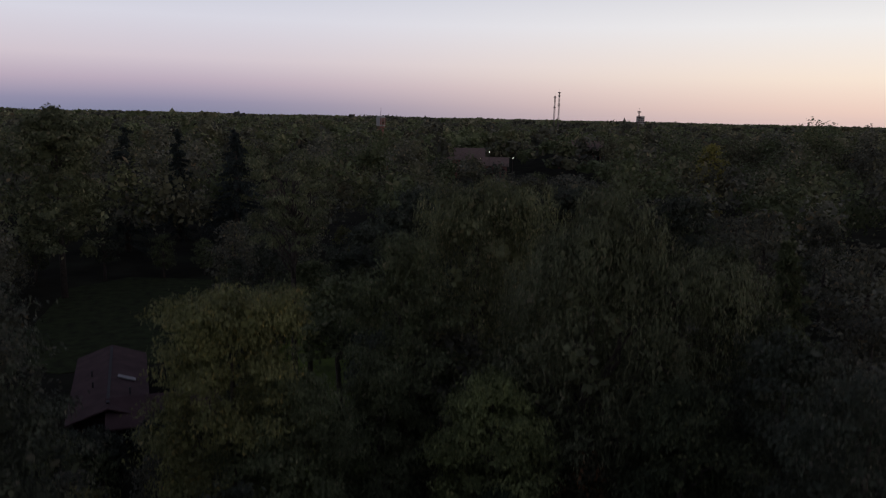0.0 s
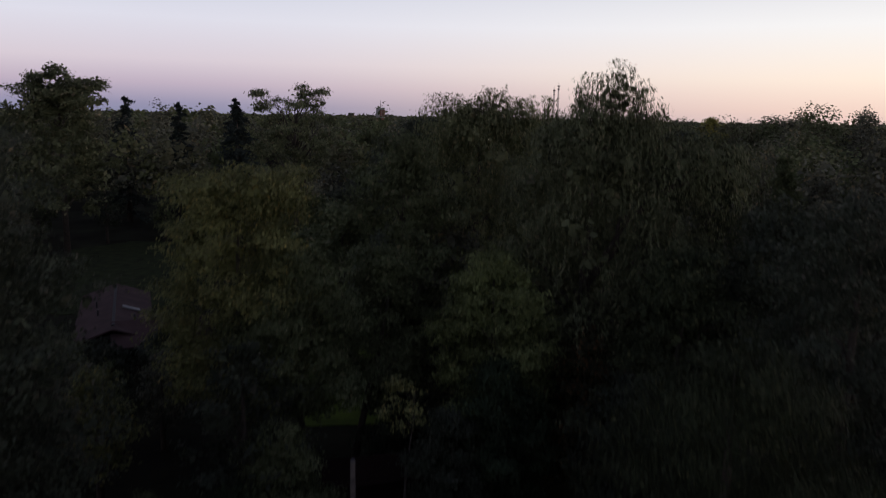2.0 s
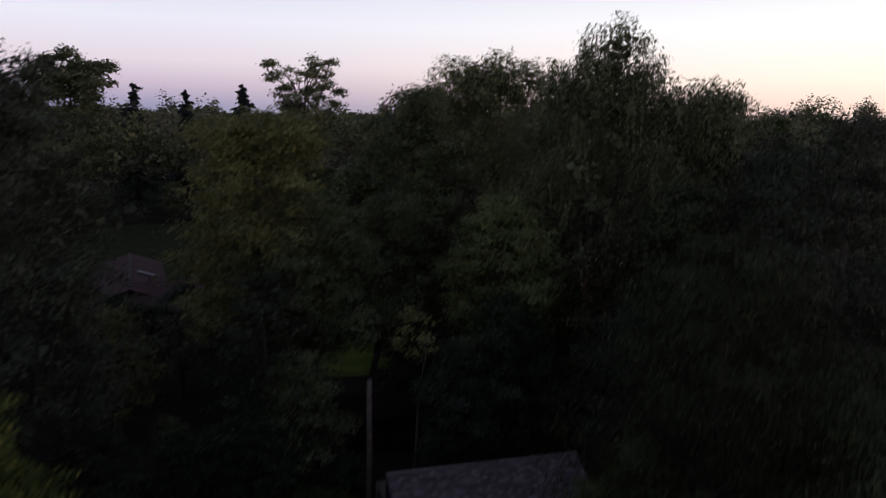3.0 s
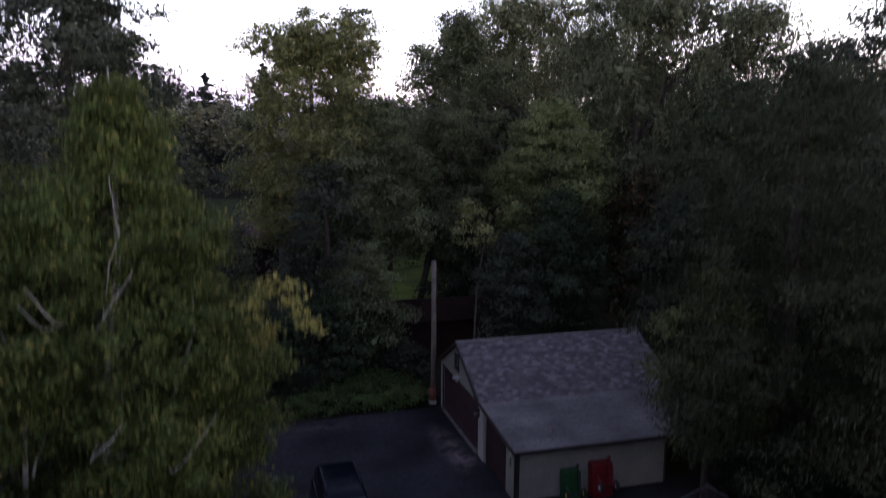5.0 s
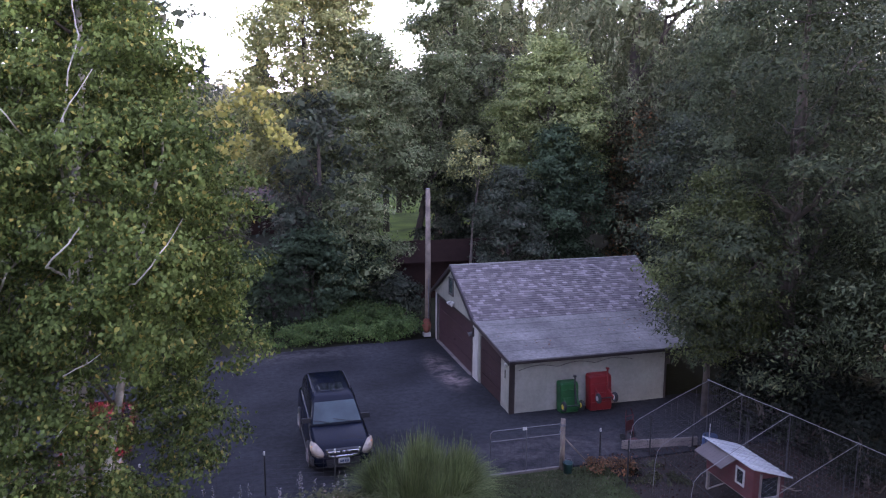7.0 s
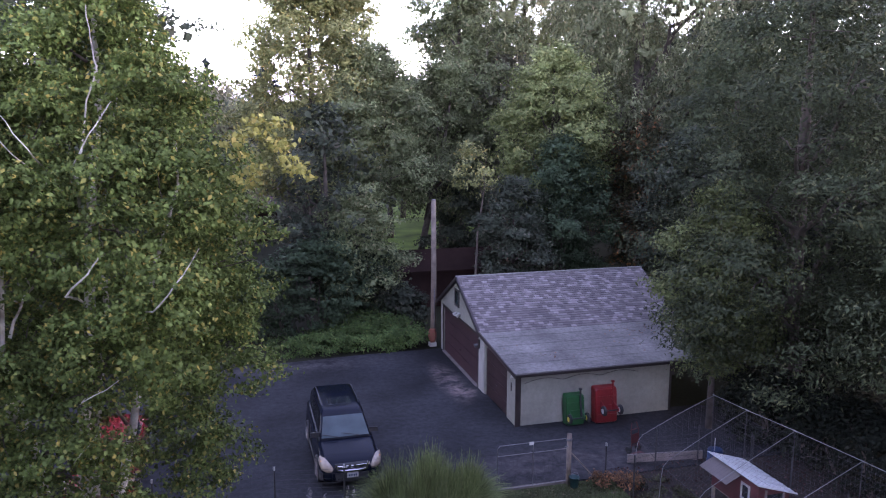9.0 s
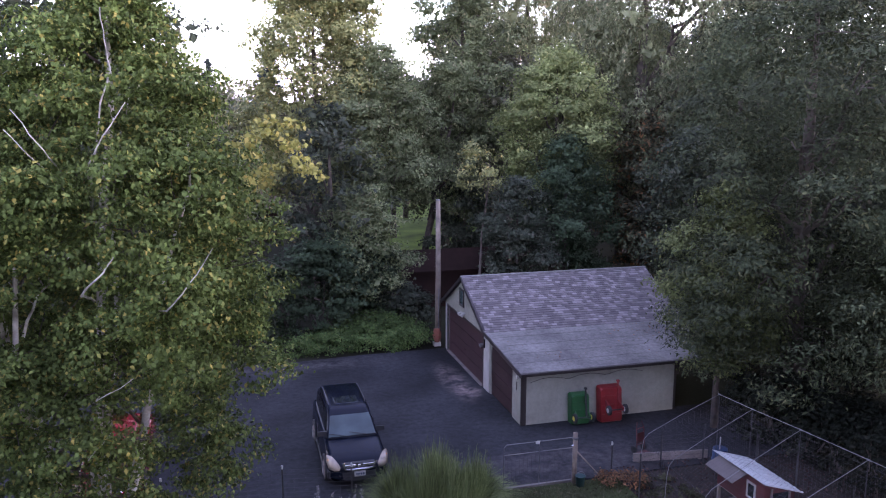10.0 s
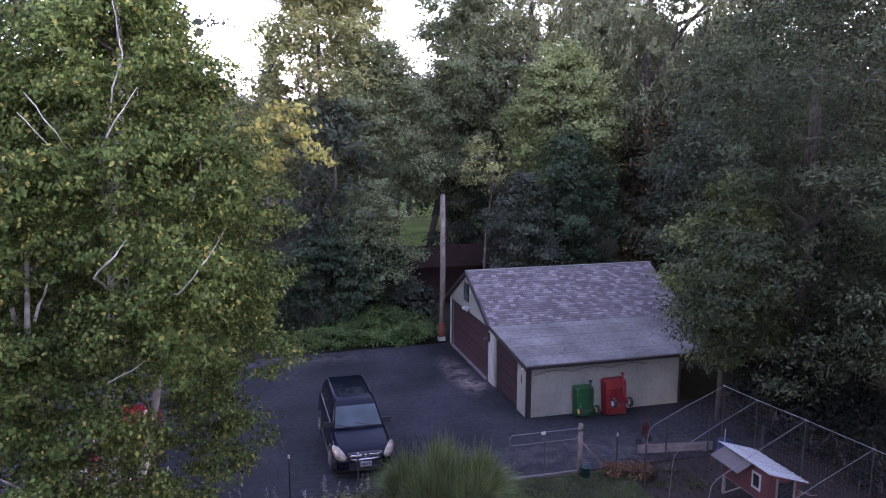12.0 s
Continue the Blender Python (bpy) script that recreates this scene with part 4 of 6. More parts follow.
make_tree("cottonwood_tree", -17.4, 128.0, 26.8, 7.6, 6.0, 15000, 49, F_WILLOW, leaf=0.55, n_lobes=18, clump=0.7, gaps=0.2, trunk_r=0.4, lobes=crown_lobes(np.random.default_rng(49), 25.4, 7.4, 6.0, 18, 0.7) + COTTON + COTTON, label="tall pale-trunked cottonwood above the far woods")
make_conifer("spruce_tree", -12.7, 166.0, 23.8, 6.6, 71, F_CONIFER, label="dark pointed spruce above the woods")
make_conifer("spruce_tree", -3.8, 180.0, 23.2, 6.0, 72, F_CONIFER, label="slim dark spruce above the woods")
make_conifer("spruce_tree", 7.4, 157.0, 23.9, 8.0, 73, F_CONIFER, label="broad dark spruce above the woods")
make_conifer("spruce_tree", 44.0, 55.5, 18.6, 4.6, 74, F_ELDER, label="grey-green feathery conifer among dark trees")

make_tree("ash_tree", 14.6, 53.6, 20.0, 4.4, 6.0, 26000, 50, F_ELDER, leaf=0.22, n_lobes=15, clump=0.42, gaps=0.2, trunk_r=0.26, label="tall pale green ash behind the box elders")

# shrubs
# both shrubs by the run have the canopy's shade in their leaf colour
cloud("shrub", 16.4, 20.6, 0, [(0, 0, 1.2, 1.1, 1.5, 1.5), (0.5, -2.4, 1.5, 1.2, 1.5, 1.7), (0.4, 2.0, 1.3, 1.1, 1.4, 1.6), (1.4, -0.6, 2.2, 1.4, 1.6, 1.9)], 20000, 0.115, 56, F_SHADE, "leafy shrub beyond the netted run, colour darkened for shade", "shrub", 0.24)
cloud("shrub", 16.6, 15.4, 0, [(0, 0, 1.3, 1.1, 1.5, 1.6), (0.6, -2.4, 1.5, 1.2, 1.5, 1.7), (1.2, 0.4, 2.3, 1.4, 1.6, 1.9)], 16000, 0.115, 57, F_SHADE, "leafy shrub at the run's far side, colour darkened for shade", "shrub", 0.24)
cloud("shrub", 3.6, 39.8, 0, [(0, 0, 2.3, 2.0, 1.3, 2.4), (1.7, 0.3, 1.8, 1.3, 1.1, 1.9), (-1.6, 0.4, 1.9, 1.4, 1.1, 2.0), (0.7, 0.5, 3.9, 1.2, 1.0, 1.2), (2.9, 0.8, 2.4, 1.1, 1.0, 2.1), (-3.0, 0.6, 2.0, 1.2, 1.0, 2.1)], 21000, 0.17, 51, F_BLUE, "dense dark green shrub behind the ivy bed", "shrub", 0.25)
cloud("shrub", 7.4, 40.6, 0, [(0, 0, 1.2, 1.2, 0.9, 1.3), (1.0, 0.2, 0.9, 0.9, 0.8, 1.0)], 5000, 0.17, 52, F_DARK, "low dark shrub behind the utility pole", "shrub", 0.22)
cloud("shrub", -2.6, 40.0, 0, [(0, 0, 2.2, 1.9, 1.3, 2.2), (-2.1, 0, 1.8, 1.5, 1.2, 1.9), (-4.5, -0.6, 2.2, 1.9, 1.3, 2.2)], 12000, 0.18, 53, F_DARK, "dark hedge-like shrub at the court's edge", "shrub", 0.26)
# leaf colour darkened here too, in place of shade
cloud("shrub", 16.3, 24.9, 0, [(0, 0, 1.1, 1.2, 1.3, 1.4), (0.4, -1.7, 0.9, 1.1, 1.2, 1.2)], 7000, 0.15, 54, F_SHADE, "shrub beside the garage's rear corner, colour darkened for shade", "shrub", 0.22)
cloud("ivy_bed", 5.0, 38.5, 0, [(-2.4, 0.0, 0.15, 1.4, 1.2, 0.45), (-1.0, 0.0, 0.25, 1.5, 1.3, 0.6), (0.5, 0.0, 0.35, 1.5, 1.3, 0.7), (1.8, 0.0, 0.4, 1.3, 1.3, 0.8), (2.6, -0.1, 0.35, 1.0, 1.2, 0.75), (0.8, 0.7, 0.5, 2.2, 0.9, 0.9)], 30000, 0.095, 55, F_IVY, "bed of leafy green ground cover along the asphalt", "ground cover", 0.18, "stuff", False)

# wooded surroundings: a few kinds of tree, repeated
KINDS = [
    ("woodland_tree", 13.0, 4.1, 2.5, 3000, F_WOODS, 0.38, 14, 0.0, "leafy green tree of the woods"),
    ("woodland_tree", 15.5, 4.5, 3.0, 3200, F_DARK, 0.40, 15, 0.0, "tall dark green woodland tree"),
    ("woodland_tree", 11.0, 3.8, 1.8, 2800, F_ELDER, 0.38, 12, 0.0, "light green tree of the woods"),
    ("woodland_willow", 16.0, 5.4, 3.0, 3600, F_WILLOW, 0.6, 15, 0.8, "large willow with hanging foliage"),
    ("woodland_tree", 12.0, 3.6, 2.0, 2700, F_YELLOW, 0.38, 12, 0.0, "yellow-green tree of the woods"),
    ("woodland_tree", 14.5, 5.0, 2.2, 3200, F_WALNUT, 0.40, 16, 0.0, "broad green tree of the woods"),
]
NAMED = [(20.5, 73, 4.5), (31.5, 69.5, 4.5), (29.6, 38.4, 4), (27.5, 79, 5), (36, 77, 5), (45, 72, 5), (33, 62, 4.5), (7.5, 46.6, 3.5), (11.2, 49.4, 3.5), (17.6, 45.6, 3.5), (17.2, 41.2, 3), (21.4, 42, 3), (21, 36.6, 3), (4.1, 49.6, 3.5), (10.5, 78.6, 3), (23.6, 46.6, 7), (21.4, 59.6, 6), (-5.2, 40.6, 4), (25.8, 29.8, 4.5), (24.6, 38.6, 4), (31.5, 46.5, 4.5), (17.4, 25.4, 6), (19, 17.2, 5), (15.6, 61, 3.5), (-17.4, 128, 6), (44, 55.5, 4)]


def free_place(x, y, r):
    if -17 < x < 17.8 and y < 41.5:
        return False
    if -12 < x < 6.5 and 66 < y < 92 or -19 < x < 4.5 and 90 < y < 138:
        return False
    b = math.degrees(math.atan2(x, y - 5))
    if 7.5 < b < 16 and 44 < y < 128:
        return False
    return all(math.hypot(x - a, y - c) > q * 0.8 + r * 0.6 for a, c, q in NAMED)


rng = np.random.default_rng(77)
placed, protos = [], []
for dist in np.arange(25, 142, 3.9):
    for bear in np.arange(-20, 54, 1.15):
        b = radians(bear + rng.uniform(-0.5, 0.5))
        d = dist + rng.uniform(-2.3, 2.3)
        x, y = 2 + d * math.sin(b), 6 + d * math.cos(b)
        sc = rng.uniform(0.72, 1.18)
        if bear > 24 and d > 34:
            sc *= 1.12
        if -12 < bear < 6 and d < 66:
            sc *= 0.62
        k = int(rng.choice(len(KINDS), p=[0.26, 0.2, 0.16, 0.1, 0.08, 0.2]))
        r = KINDS[k][2] * sc
        if not free_place(x, y, r) or any(math.hypot(x - a, y - c) < 0.88 * (r + q) for a, c, q in placed):
            continue
        placed.append((x, y, r))
        first = [p for kk, p in protos if kk == k]
        m = Matrix.Translation((x, y, 0)) @ Matrix.Rotation(rng.uniform(0, 6.28), 4, "Z") @ Matrix.Scale(sc, 4)
        if first:
            o = copy_thing(first[0], m)
        else:
            nm, H, R, base, n, mat, leaf, nl, hang, lab = KINDS[k]
            o = make_tree(nm, 0, 0, H, R, base, n, 60 + k, mat, leaf=leaf, n_lobes=nl, clump=0.55, gaps=0.15, hang=hang, trunk_r=0.28, limbs=5, twigs=1, label=lab)
            o["group"] = "woodland trees"
            o.matrix_basis = m
            protos.append((k, o))

# unseen trees added round and behind the garden to block low skylight
for k in range(44):
    b = radians(64 + 264 * k / 43)
    d = (17.5, 26, 34)[k % 3] + rng.uniform(-1.5, 2.5)
    x, y = 1 + d * math.sin(b), 5 + d * math.cos(b)
    if y > 12 and -19 < x < 30:
        continue
    o = copy_thing(protos[k % len(protos)][1], Matrix.Translation((x, y, 0)) @ Matrix.Rotation(rng.uniform(0, 6.28), 4, "Z") @ Matrix.Scale(rng.uniform(1.25, 1.6), 4))
# more unseen trees on the left, added to darken the birch's lower crown
for k, (x, y) in enumerate(((-13.5, 19.5), (-15.0, 27.0), (-12.5, 11.5), (-12.0, 3.5), (-16.5, 34.5))):
    copy_thing(protos[k % len(protos)][1], Matrix.Translation((x, y, 0)) @ Matrix.Scale(1.2, 4))

# far woods: one mass of clumps to the horizon
def far_woods(name, d0, d1, step, n_leaf, leaf, h0, h1, seed, label, bears=(-26, 58)):
    rng = np.random.default_rng(seed)
    # lighter leaf kinds: the distance haze is put into their colours
    kinds = (F_WOODS, F_ELDER, F_WILLOW_Y, F_FAR)
    out, face = [[] for _ in kinds], [[] for _ in kinds]
    core, n_core = [[] for _ in kinds], max(8, n_leaf // 14)
    d = d0
    while d < d1:
        db = math.degrees(step(d) / d)
        for bear in np.arange(bears[0], bears[1], db):
            b, dd = radians(bear + rng.uniform(-0.5, 0.5) * db), d + rng.uniform(-0.5, 0.5) * step(d)
            x, y = 3 + dd * math.sin(b), 8 + dd * math.cos(b)
            if -21 < x < 6 and y < 143 or 98 < x < 160 and 252 < y < 352 or 10 < x < 27 and 215 < y < 240 or 180 < x < 214 and 384 < y < 416:
                continue
            hill = 8.0 * math.exp(-((bear - 41.5) / 7.0) ** 2 - ((dd - 300) / 34) ** 2) + 5.0 * math.exp(-((bear - 31) / 2.6) ** 2 - ((dd - 300) / 50) ** 2)
            h = rng.uniform(h0, h1) * (1.2 if rng.random() < 0.1 else 1) + hill
            if (15.5 < bear < 23 and dd < 325) or (23 < bear < 28.5 and dd < 390) or (0.5 < bear < 5 and dd < 226):
                h *= 0.5 if dd < 252 and bear < 23 else 0.6
            r = step(d) * rng.uniform(0.45, 0.85) * (0.95 if hill > 1 else 1)
            dens = rng.uniform(0.8, 1.2) * (1 + hill * 0.45)
            q_ = int(rng.choice(4, p=(0.34, 0.30, 0.12, 0.24)))
            for i in range(4):
                a, q = rng.uniform(0, 6.28), rng.uniform(0.2, 0.6)
                c = np.array([x + math.cos(a) * r * q, y + math.sin(a) * r * q, h * rng.uniform(0.5, 0.72)]) if i else np.array([x, y, h * 0.74])
                k = int(n_leaf * dens / 4)
                dirs = unit(rng.normal(size=(k, 3)) + np.array([0, 0, 0.4]))
                p = c + dirs * rng.uniform(0.55, 1.02, (k, 1)) * np.array([r * 0.58, r * 0.58, h * 0.22])
                p[:, 2] = np.maximum(p[:, 2], 1.0)
                out[q_].append(p)
                face[q_].append(dirs)
                core[q_].append(c + unit(rng.normal(size=(n_core, 3))) * rng.uniform(0.2, 0.7, (n_core, 1)) * np.array([r * 0.5, r * 0.5, h * 0.19]))
        d += step(d) * 0.85
    for k, mat in enumerate(kinds):
        q = leaf_quads(rng, np.concatenate(out[k]), leaf, leaf * 0.65, up=0.5, facing=np.concatenate(face[k]))
        q = np.concatenate([q, leaf_quads(rng, np.concatenate(core[k]), leaf * 1.8, leaf * 1.4, up=0.3)])
        tagged(new(name, quads_mesh(name, q, mat)), label, "woods", kind="stuff")


# leaf colour lifted to stand for haze over far trees
F_FAR = foliage("haze_lifted_leaves", (0.105, 0.130, 0.050), (0.16, 0.16, 0.06), 0.08, 0.45, 0.09, 0.5, 1.6)
far_woods("far_woods", 138, 330, lambda d: 10.5 + d * 0.006, 320, 0.82, 11, 23, 91, "dense dark green treetops in the middle distance")
far_woods("distant_woods", 330, 1150, lambda d: 13 + (d - 330) * 0.02, 56, 2.4, 13, 22, 92, "dark distant treetops")
far_woods("horizon_woods", 1150, 4400, lambda d: 42 + (d - 1150) * 0.05, 30, 7.0, 14, 24, 93, "woods along the flat horizon")


# ---- utility pole, pot and blocks by the garage ----
def utility_pole(x, y, h):
    ob = empty("utility_pole", x, y)
    part("pole", tubed([(0, 0, -0.4), (0.03, 0, h * 0.5), (0.02, 0, h)], [0.135, 0.12, 0.105], 14), M_POLE, ob, smooth=True)
    part("cap", tubed([(0.02, 0, h), (0.02, 0, h + 0.04)], [0.112, 0.09], 14), M_GALV, ob)
    for z in (h - 0.35, h - 1.2):
        part("bolt", tubed([(-0.15, 0, z), (0.19, 0, z)], 0.014, 6), M_GALV, ob)
    part("conduit", tubed([(0.02, -0.135, 0), (0.02, -0.13, 2.6)], 0.022, 8), M_GALV, ob, "grey metal conduit")
    return tagged(ob, "weathered grey wooden utility pole beside the garage", "utility pole")


utility_pole(8.80, 38.05, 6.6)


def lathe(bm, prof, sides=16):
    rows = [[bm.verts.new((r * math.cos(a), r * math.sin(a), z)) for a in [2 * math.pi * k / sides for k in range(sides)]] for r, z in prof]
    for a, b in zip(rows, rows[1:]):
        for k in range(sides):
            bm.faces.new((a[k], a[(k + 1) % sides], b[(k + 1) % sides], b[k]))
    bm.faces.new(list(reversed(rows[0])))
    bm.faces.new(rows[-1])
    return bm


pot = empty("clay_pot", 8.68, 37.72)
part("body", lathe(bmesh.new(), [(0.11, 0.18), (0.17, 0.3), (0.2, 0.5), (0.18, 0.66), (0.13, 0.74), (0.15, 0.78)]), M_TERRA, pot, smooth=True)
part("block", boxed(-0.16, -0.15, 0.0, 0.16, 0.15, 0.18, bevel=0.015), M_CONCRETE, pot, "pale concrete block foot")
tagged(pot, "terracotta jar on a pale block at the garage corner", "pot")


# ---- cars ----
def wheel(car, x, y, r, w):
    wh = empty("wheel", x, y, r)
    wh.parent = car
    side = 1 if x > 0 else -1
    bm = tubed([(-w / 2, 0, 0), (-w * 0.42, 0, 0), (w * 0.42, 0, 0), (w / 2, 0, 0)], [r * 0.9, r, r, r * 0.9], 24)
    part("tyre", bm, M_RUBBER, wh, smooth=False)
    part("rim", tubed([(side * (w / 2 - 0.01), 0, 0), (side * (w / 2 + 0.012), 0, 0)], [r * 0.66, r * 0.6], 20), M_STEEL, wh)
    for k in range(5):
        a = 2 * math.pi * k / 5
        part("spoke", tubed([(side * (w / 2 + 0.014), 0, 0), (side * (w / 2 + 0.014), math.cos(a) * r * 0.58, math.sin(a) * r * 0.58)], [0.04, 0.03], 6), M_GALV, wh)


def body_row(y, hw, z0, z1, r, tuck=0.06):
    return [((x * (1 - tuck * max(0, (z - z0) / (z1 - z0)))), y, z) for x, z in rnd_rect(hw, z0, z1, r)]


def suv(x, y, paint, label, sedan=False):
    """A car that faces -y, its front bumper at y."""
    car = empty("parked_car", x, y)
    L, hw = 4.56, 0.875
    belt = 1.0 if not sedan else 0.92
    rows = [(0.0, 0.62, 0.33, 0.56, 0.10), (0.06, 0.76, 0.26, 0.74, 0.12), (0.28, 0.85, 0.24, 0.84, 0.14), (0.7, hw, 0.23, 0.92, 0.15), (1.15, hw, 0.23, belt + 0.0, 0.14), (1.7, hw, 0.23, belt + 0.03, 0.12), (3.2, hw, 0.23, belt + 0.06, 0.12), (4.1, hw - 0.01, 0.24, belt + 0.08, 0.12), (4.42, hw - 0.03, 0.28, belt + 0.06, 0.12), (L, hw - 0.10, 0.36, belt - 0.06, 0.10)]
    part("body", loft(bmesh.new(), [body_row(*r) for r in rows]), paint, car, smooth=True)
    top = 1.66 if not sedan else 1.45
    end = 4.44 if not sedan else 3.7
    cab = [(1.2, 0.74, belt - 0.1, belt + 0.04, 0.04), (1.45, 0.72, belt - 0.1, belt + 0.27, 0.10), (1.86, 0.65, belt - 0.1, top - 0.07, 0.14), (2.2, 0.64, belt - 0.1, top, 0.15), (3.3, 0.64, belt - 0.1, top + 0.01, 0.15), (end - 0.35, 0.64, belt - 0.1, top - 0.03, 0.15), (end - 0.06, 0.66, belt - 0.1, top - 0.2 if not sedan else belt + 0.25, 0.12), (end + 0.08, 0.69, belt - 0.1, belt + 0.05, 0.05)]
    part("cabin", loft(bmesh.new(), [body_row(*r, tuck=0.0) for r in cab]), paint, car, smooth=True)

    def panel(name, pts, mat, lab="", t=0.012):
        bm = bmesh.new()
        v = [bm.verts.new(p) for p in pts]
        f = bm.faces.new(v)
        bmesh.ops.solidify(bm, geom=[f], thickness=t)
        return part(name, bm, mat, car, lab)

    panel("windscreen", [(-0.69, 1.19, belt + 0.07), (0.69, 1.19, belt + 0.07), (0.58, 1.72, top - 0.14), (-0.58, 1.72, top - 0.14)], M_WINDSCREEN, "pale teal windscreen")
    for s in (-1, 1):
        panel("side_window", [(s * 0.735, 1.62, belt + 0.07), (s * 0.735, 2.55, belt + 0.07), (s * 0.655, 2.55, top - 0.13), (s * 0.65, 2.1, top - 0.13)], M_GLASS)
        panel("side_window", [(s * 0.735, 2.62, belt + 0.07), (s * 0.735, 3.4, belt + 0.07), (s * 0.66, 3.4, top - 0.13), (s * 0.66, 2.62, top - 0.13)], M_GLASS)
        if not sedan:
            panel("side_window", [(s * 0.735, 3.47, belt + 0.09), (s * 0.735, 4.1, belt + 0.12), (s * 0.665, 3.98, top - 0.14), (s * 0.665, 3.47, top - 0.13)], M_GLASS)
            part("roof_rail", tubed([(s * 0.55, 2.25, top + 0.005), (s * 0.56, 2.4, top + 0.06), (s * 0.56, 3.7, top + 0.06), (s * 0.56, 3.9, top)], 0.017, 6), M_PLASTIC, car)
        # wrap-round headlight with an amber corner
        bm = bmesh.new()
        hull = [bm.verts.new((s * a, b, c)) for a, b, c in ((0.55, -0.03, 0.58), (0.70, 0.01, 0.57), (0.84, 0.16, 0.60), (0.895, 0.36, 0.78), (0.86, 0.46, 0.90), (0.72, 0.30, 0.90), (0.60, 0.10, 0.80), (0.51, -0.02, 0.68), (0.60, 0.40, 0.60), (0.75, 0.08, 0.75))]
        bmesh.ops.convex_hull(bm, input=hull)
        bmesh.ops.bevel(bm, geom=bm.edges[:], offset=0.012, segments=2, affect="EDGES")
        part("headlight", bm, M_LENS, car, "pale clear wrap-round headlight", True)
        bm = bmesh.new()
        bmesh.ops.create_icosphere(bm, subdivisions=2, radius=1, matrix=Matrix.Translation((s * 0.80, 0.30, 0.77)) @ Matrix.Rotation(radians(s * 62), 4, "Z") @ Matrix.Diagonal((0.10, 0.05, 0.06, 1)))
        part("indicator", bm, M_AMBER, car, "amber indicator", True)
        part("wing_mirror", loft(bmesh.new(), [[(s * (0.70 + 0.031 * a), 1.40 + py, belt + 0.05 + pz) for py, pz in ((-0.04, 0.0), (0.05, 0.0), (0.05, 0.13), (-0.03, 0.14))] for a in (0, 5, 9)]), M_PLASTIC, car, "black wing mirror")
        part("wheel_arch", tubed([(s * 0.865, 0.83 + 0.38 * math.cos(a), 0.33 + 0.38 * math.sin(a)) for a in np.linspace(0, math.pi, 9)], 0.03, 6), M_PLASTIC, car)
        part("wheel_arch", tubed([(s * 0.865, 3.48 + 0.38 * math.cos(a), 0.33 + 0.38 * math.sin(a)) for a in np.linspace(0, math.pi, 9)], 0.03, 6), M_PLASTIC, car)
        part("door_seam", boxed(s * 0.868 - 0.008, 2.55, 0.35, s * 0.868 + 0.008, 2.565, belt), M_PLASTIC, car)
        part("sill", boxed(s * 0.85 - 0.03, 1.25, 0.2, s * 0.85 + 0.03, 3.1, 0.34, bevel=0.015), M_PLASTIC, car)
        part("wiper", tubed([(s * 0.3 + 0.1, 1.16, belt + 0.08), (s * 0.3 - 0.4, 1.25, belt + 0.16)], 0.01, 5), M_PLASTIC, car)
        wheel(car, s * 0.79, 0.83, 0.33, 0.2)
        wheel(car, s * 0.79, 3.48, 0.33, 0.2)
    # grille with a chrome rim and two bars, plain badge
    part("grille", boxed(-0.42, -0.05, 0.58, 0.42, 0.08, 0.78, bevel=0.02), M_PLASTIC, car)
    part("grille_rim", tubed([(-0.45, -0.03, 0.80), (-0.39, -0.06, 0.62), (-0.2, -0.075, 0.60), (0.2, -0.075, 0.60), (0.39, -0.06, 0.62), (0.45, -0.03, 0.80)], 0.042, 6), M_CHROME, car, "chrome grille rim")
    for s in (-1, 1):
        part("grille_bar", boxed(min(s * 0.10, s * 0.40), -0.08, 0.70, max(s * 0.10, s * 0.40), -0.03, 0.755, bevel=0.008), M_CHROME, car)
    part("badge", boxed(-0.045, -0.085, 0.685, 0.045, -0.05, 0.755, bevel=0.012), M_CHROME, car, "plain chrome badge")
    part("bumper", loft(bmesh.new(), [[(q * 0.86, 0.30 * q * q + dy, z) for dy, z in ((-0.09, 0.30), (-0.10, 0.5), (0.06, 0.52), (0.06, 0.28))] for q in (-1, -0.7, -0.35, 0, 0.35, 0.7, 1)]), paint if sedan else M_PLASTIC, car, "dark lower bumper")
    part("air_intake", boxed(-0.42, -0.112, 0.33, 0.42, -0.08, 0.40), M_RUBBER, car)
    plate = part("number_plate", boxed(-0.155, -0.13, 0.42, 0.155, -0.115, 0.57), M_WHITE, car, "white plate with plain dark bars")
    for kx in (-0.09, -0.03, 0.04, 0.10):
        part("plate_bar", boxed(kx - 0.02, -0.134, 0.46, kx + 0.02, -0.13, 0.52), M_BLUE, plate)
    part("dashboard", boxed(-0.6, 1.5, belt - 0.05, 0.6, 1.75, belt + 0.03, bevel=0.02), M_PLASTIC, car)
    if not sedan:
        part("sunroof", boxed(-0.36, 2.25, top - 0.0, 0.36, 2.85, top + 0.014, bevel=0.006), M_GLASS, car, "dark glass sunroof")
        panel("rear_window", [(-0.56, end - 0.14, top - 0.16), (0.56, end - 0.14, top - 0.16), (0.60, end + 0.06, belt + 0.16), (-0.60, end + 0.06, belt + 0.16)], M_GLASS)
    return tagged(car, label, "car")


suv(3.05, 25.02, M_CARBLACK, "dark blue-black sport utility car parked on the asphalt")
suv(-3.5, 25.3, M_CARRED, "red car parked half hidden under the birch", sedan=True)


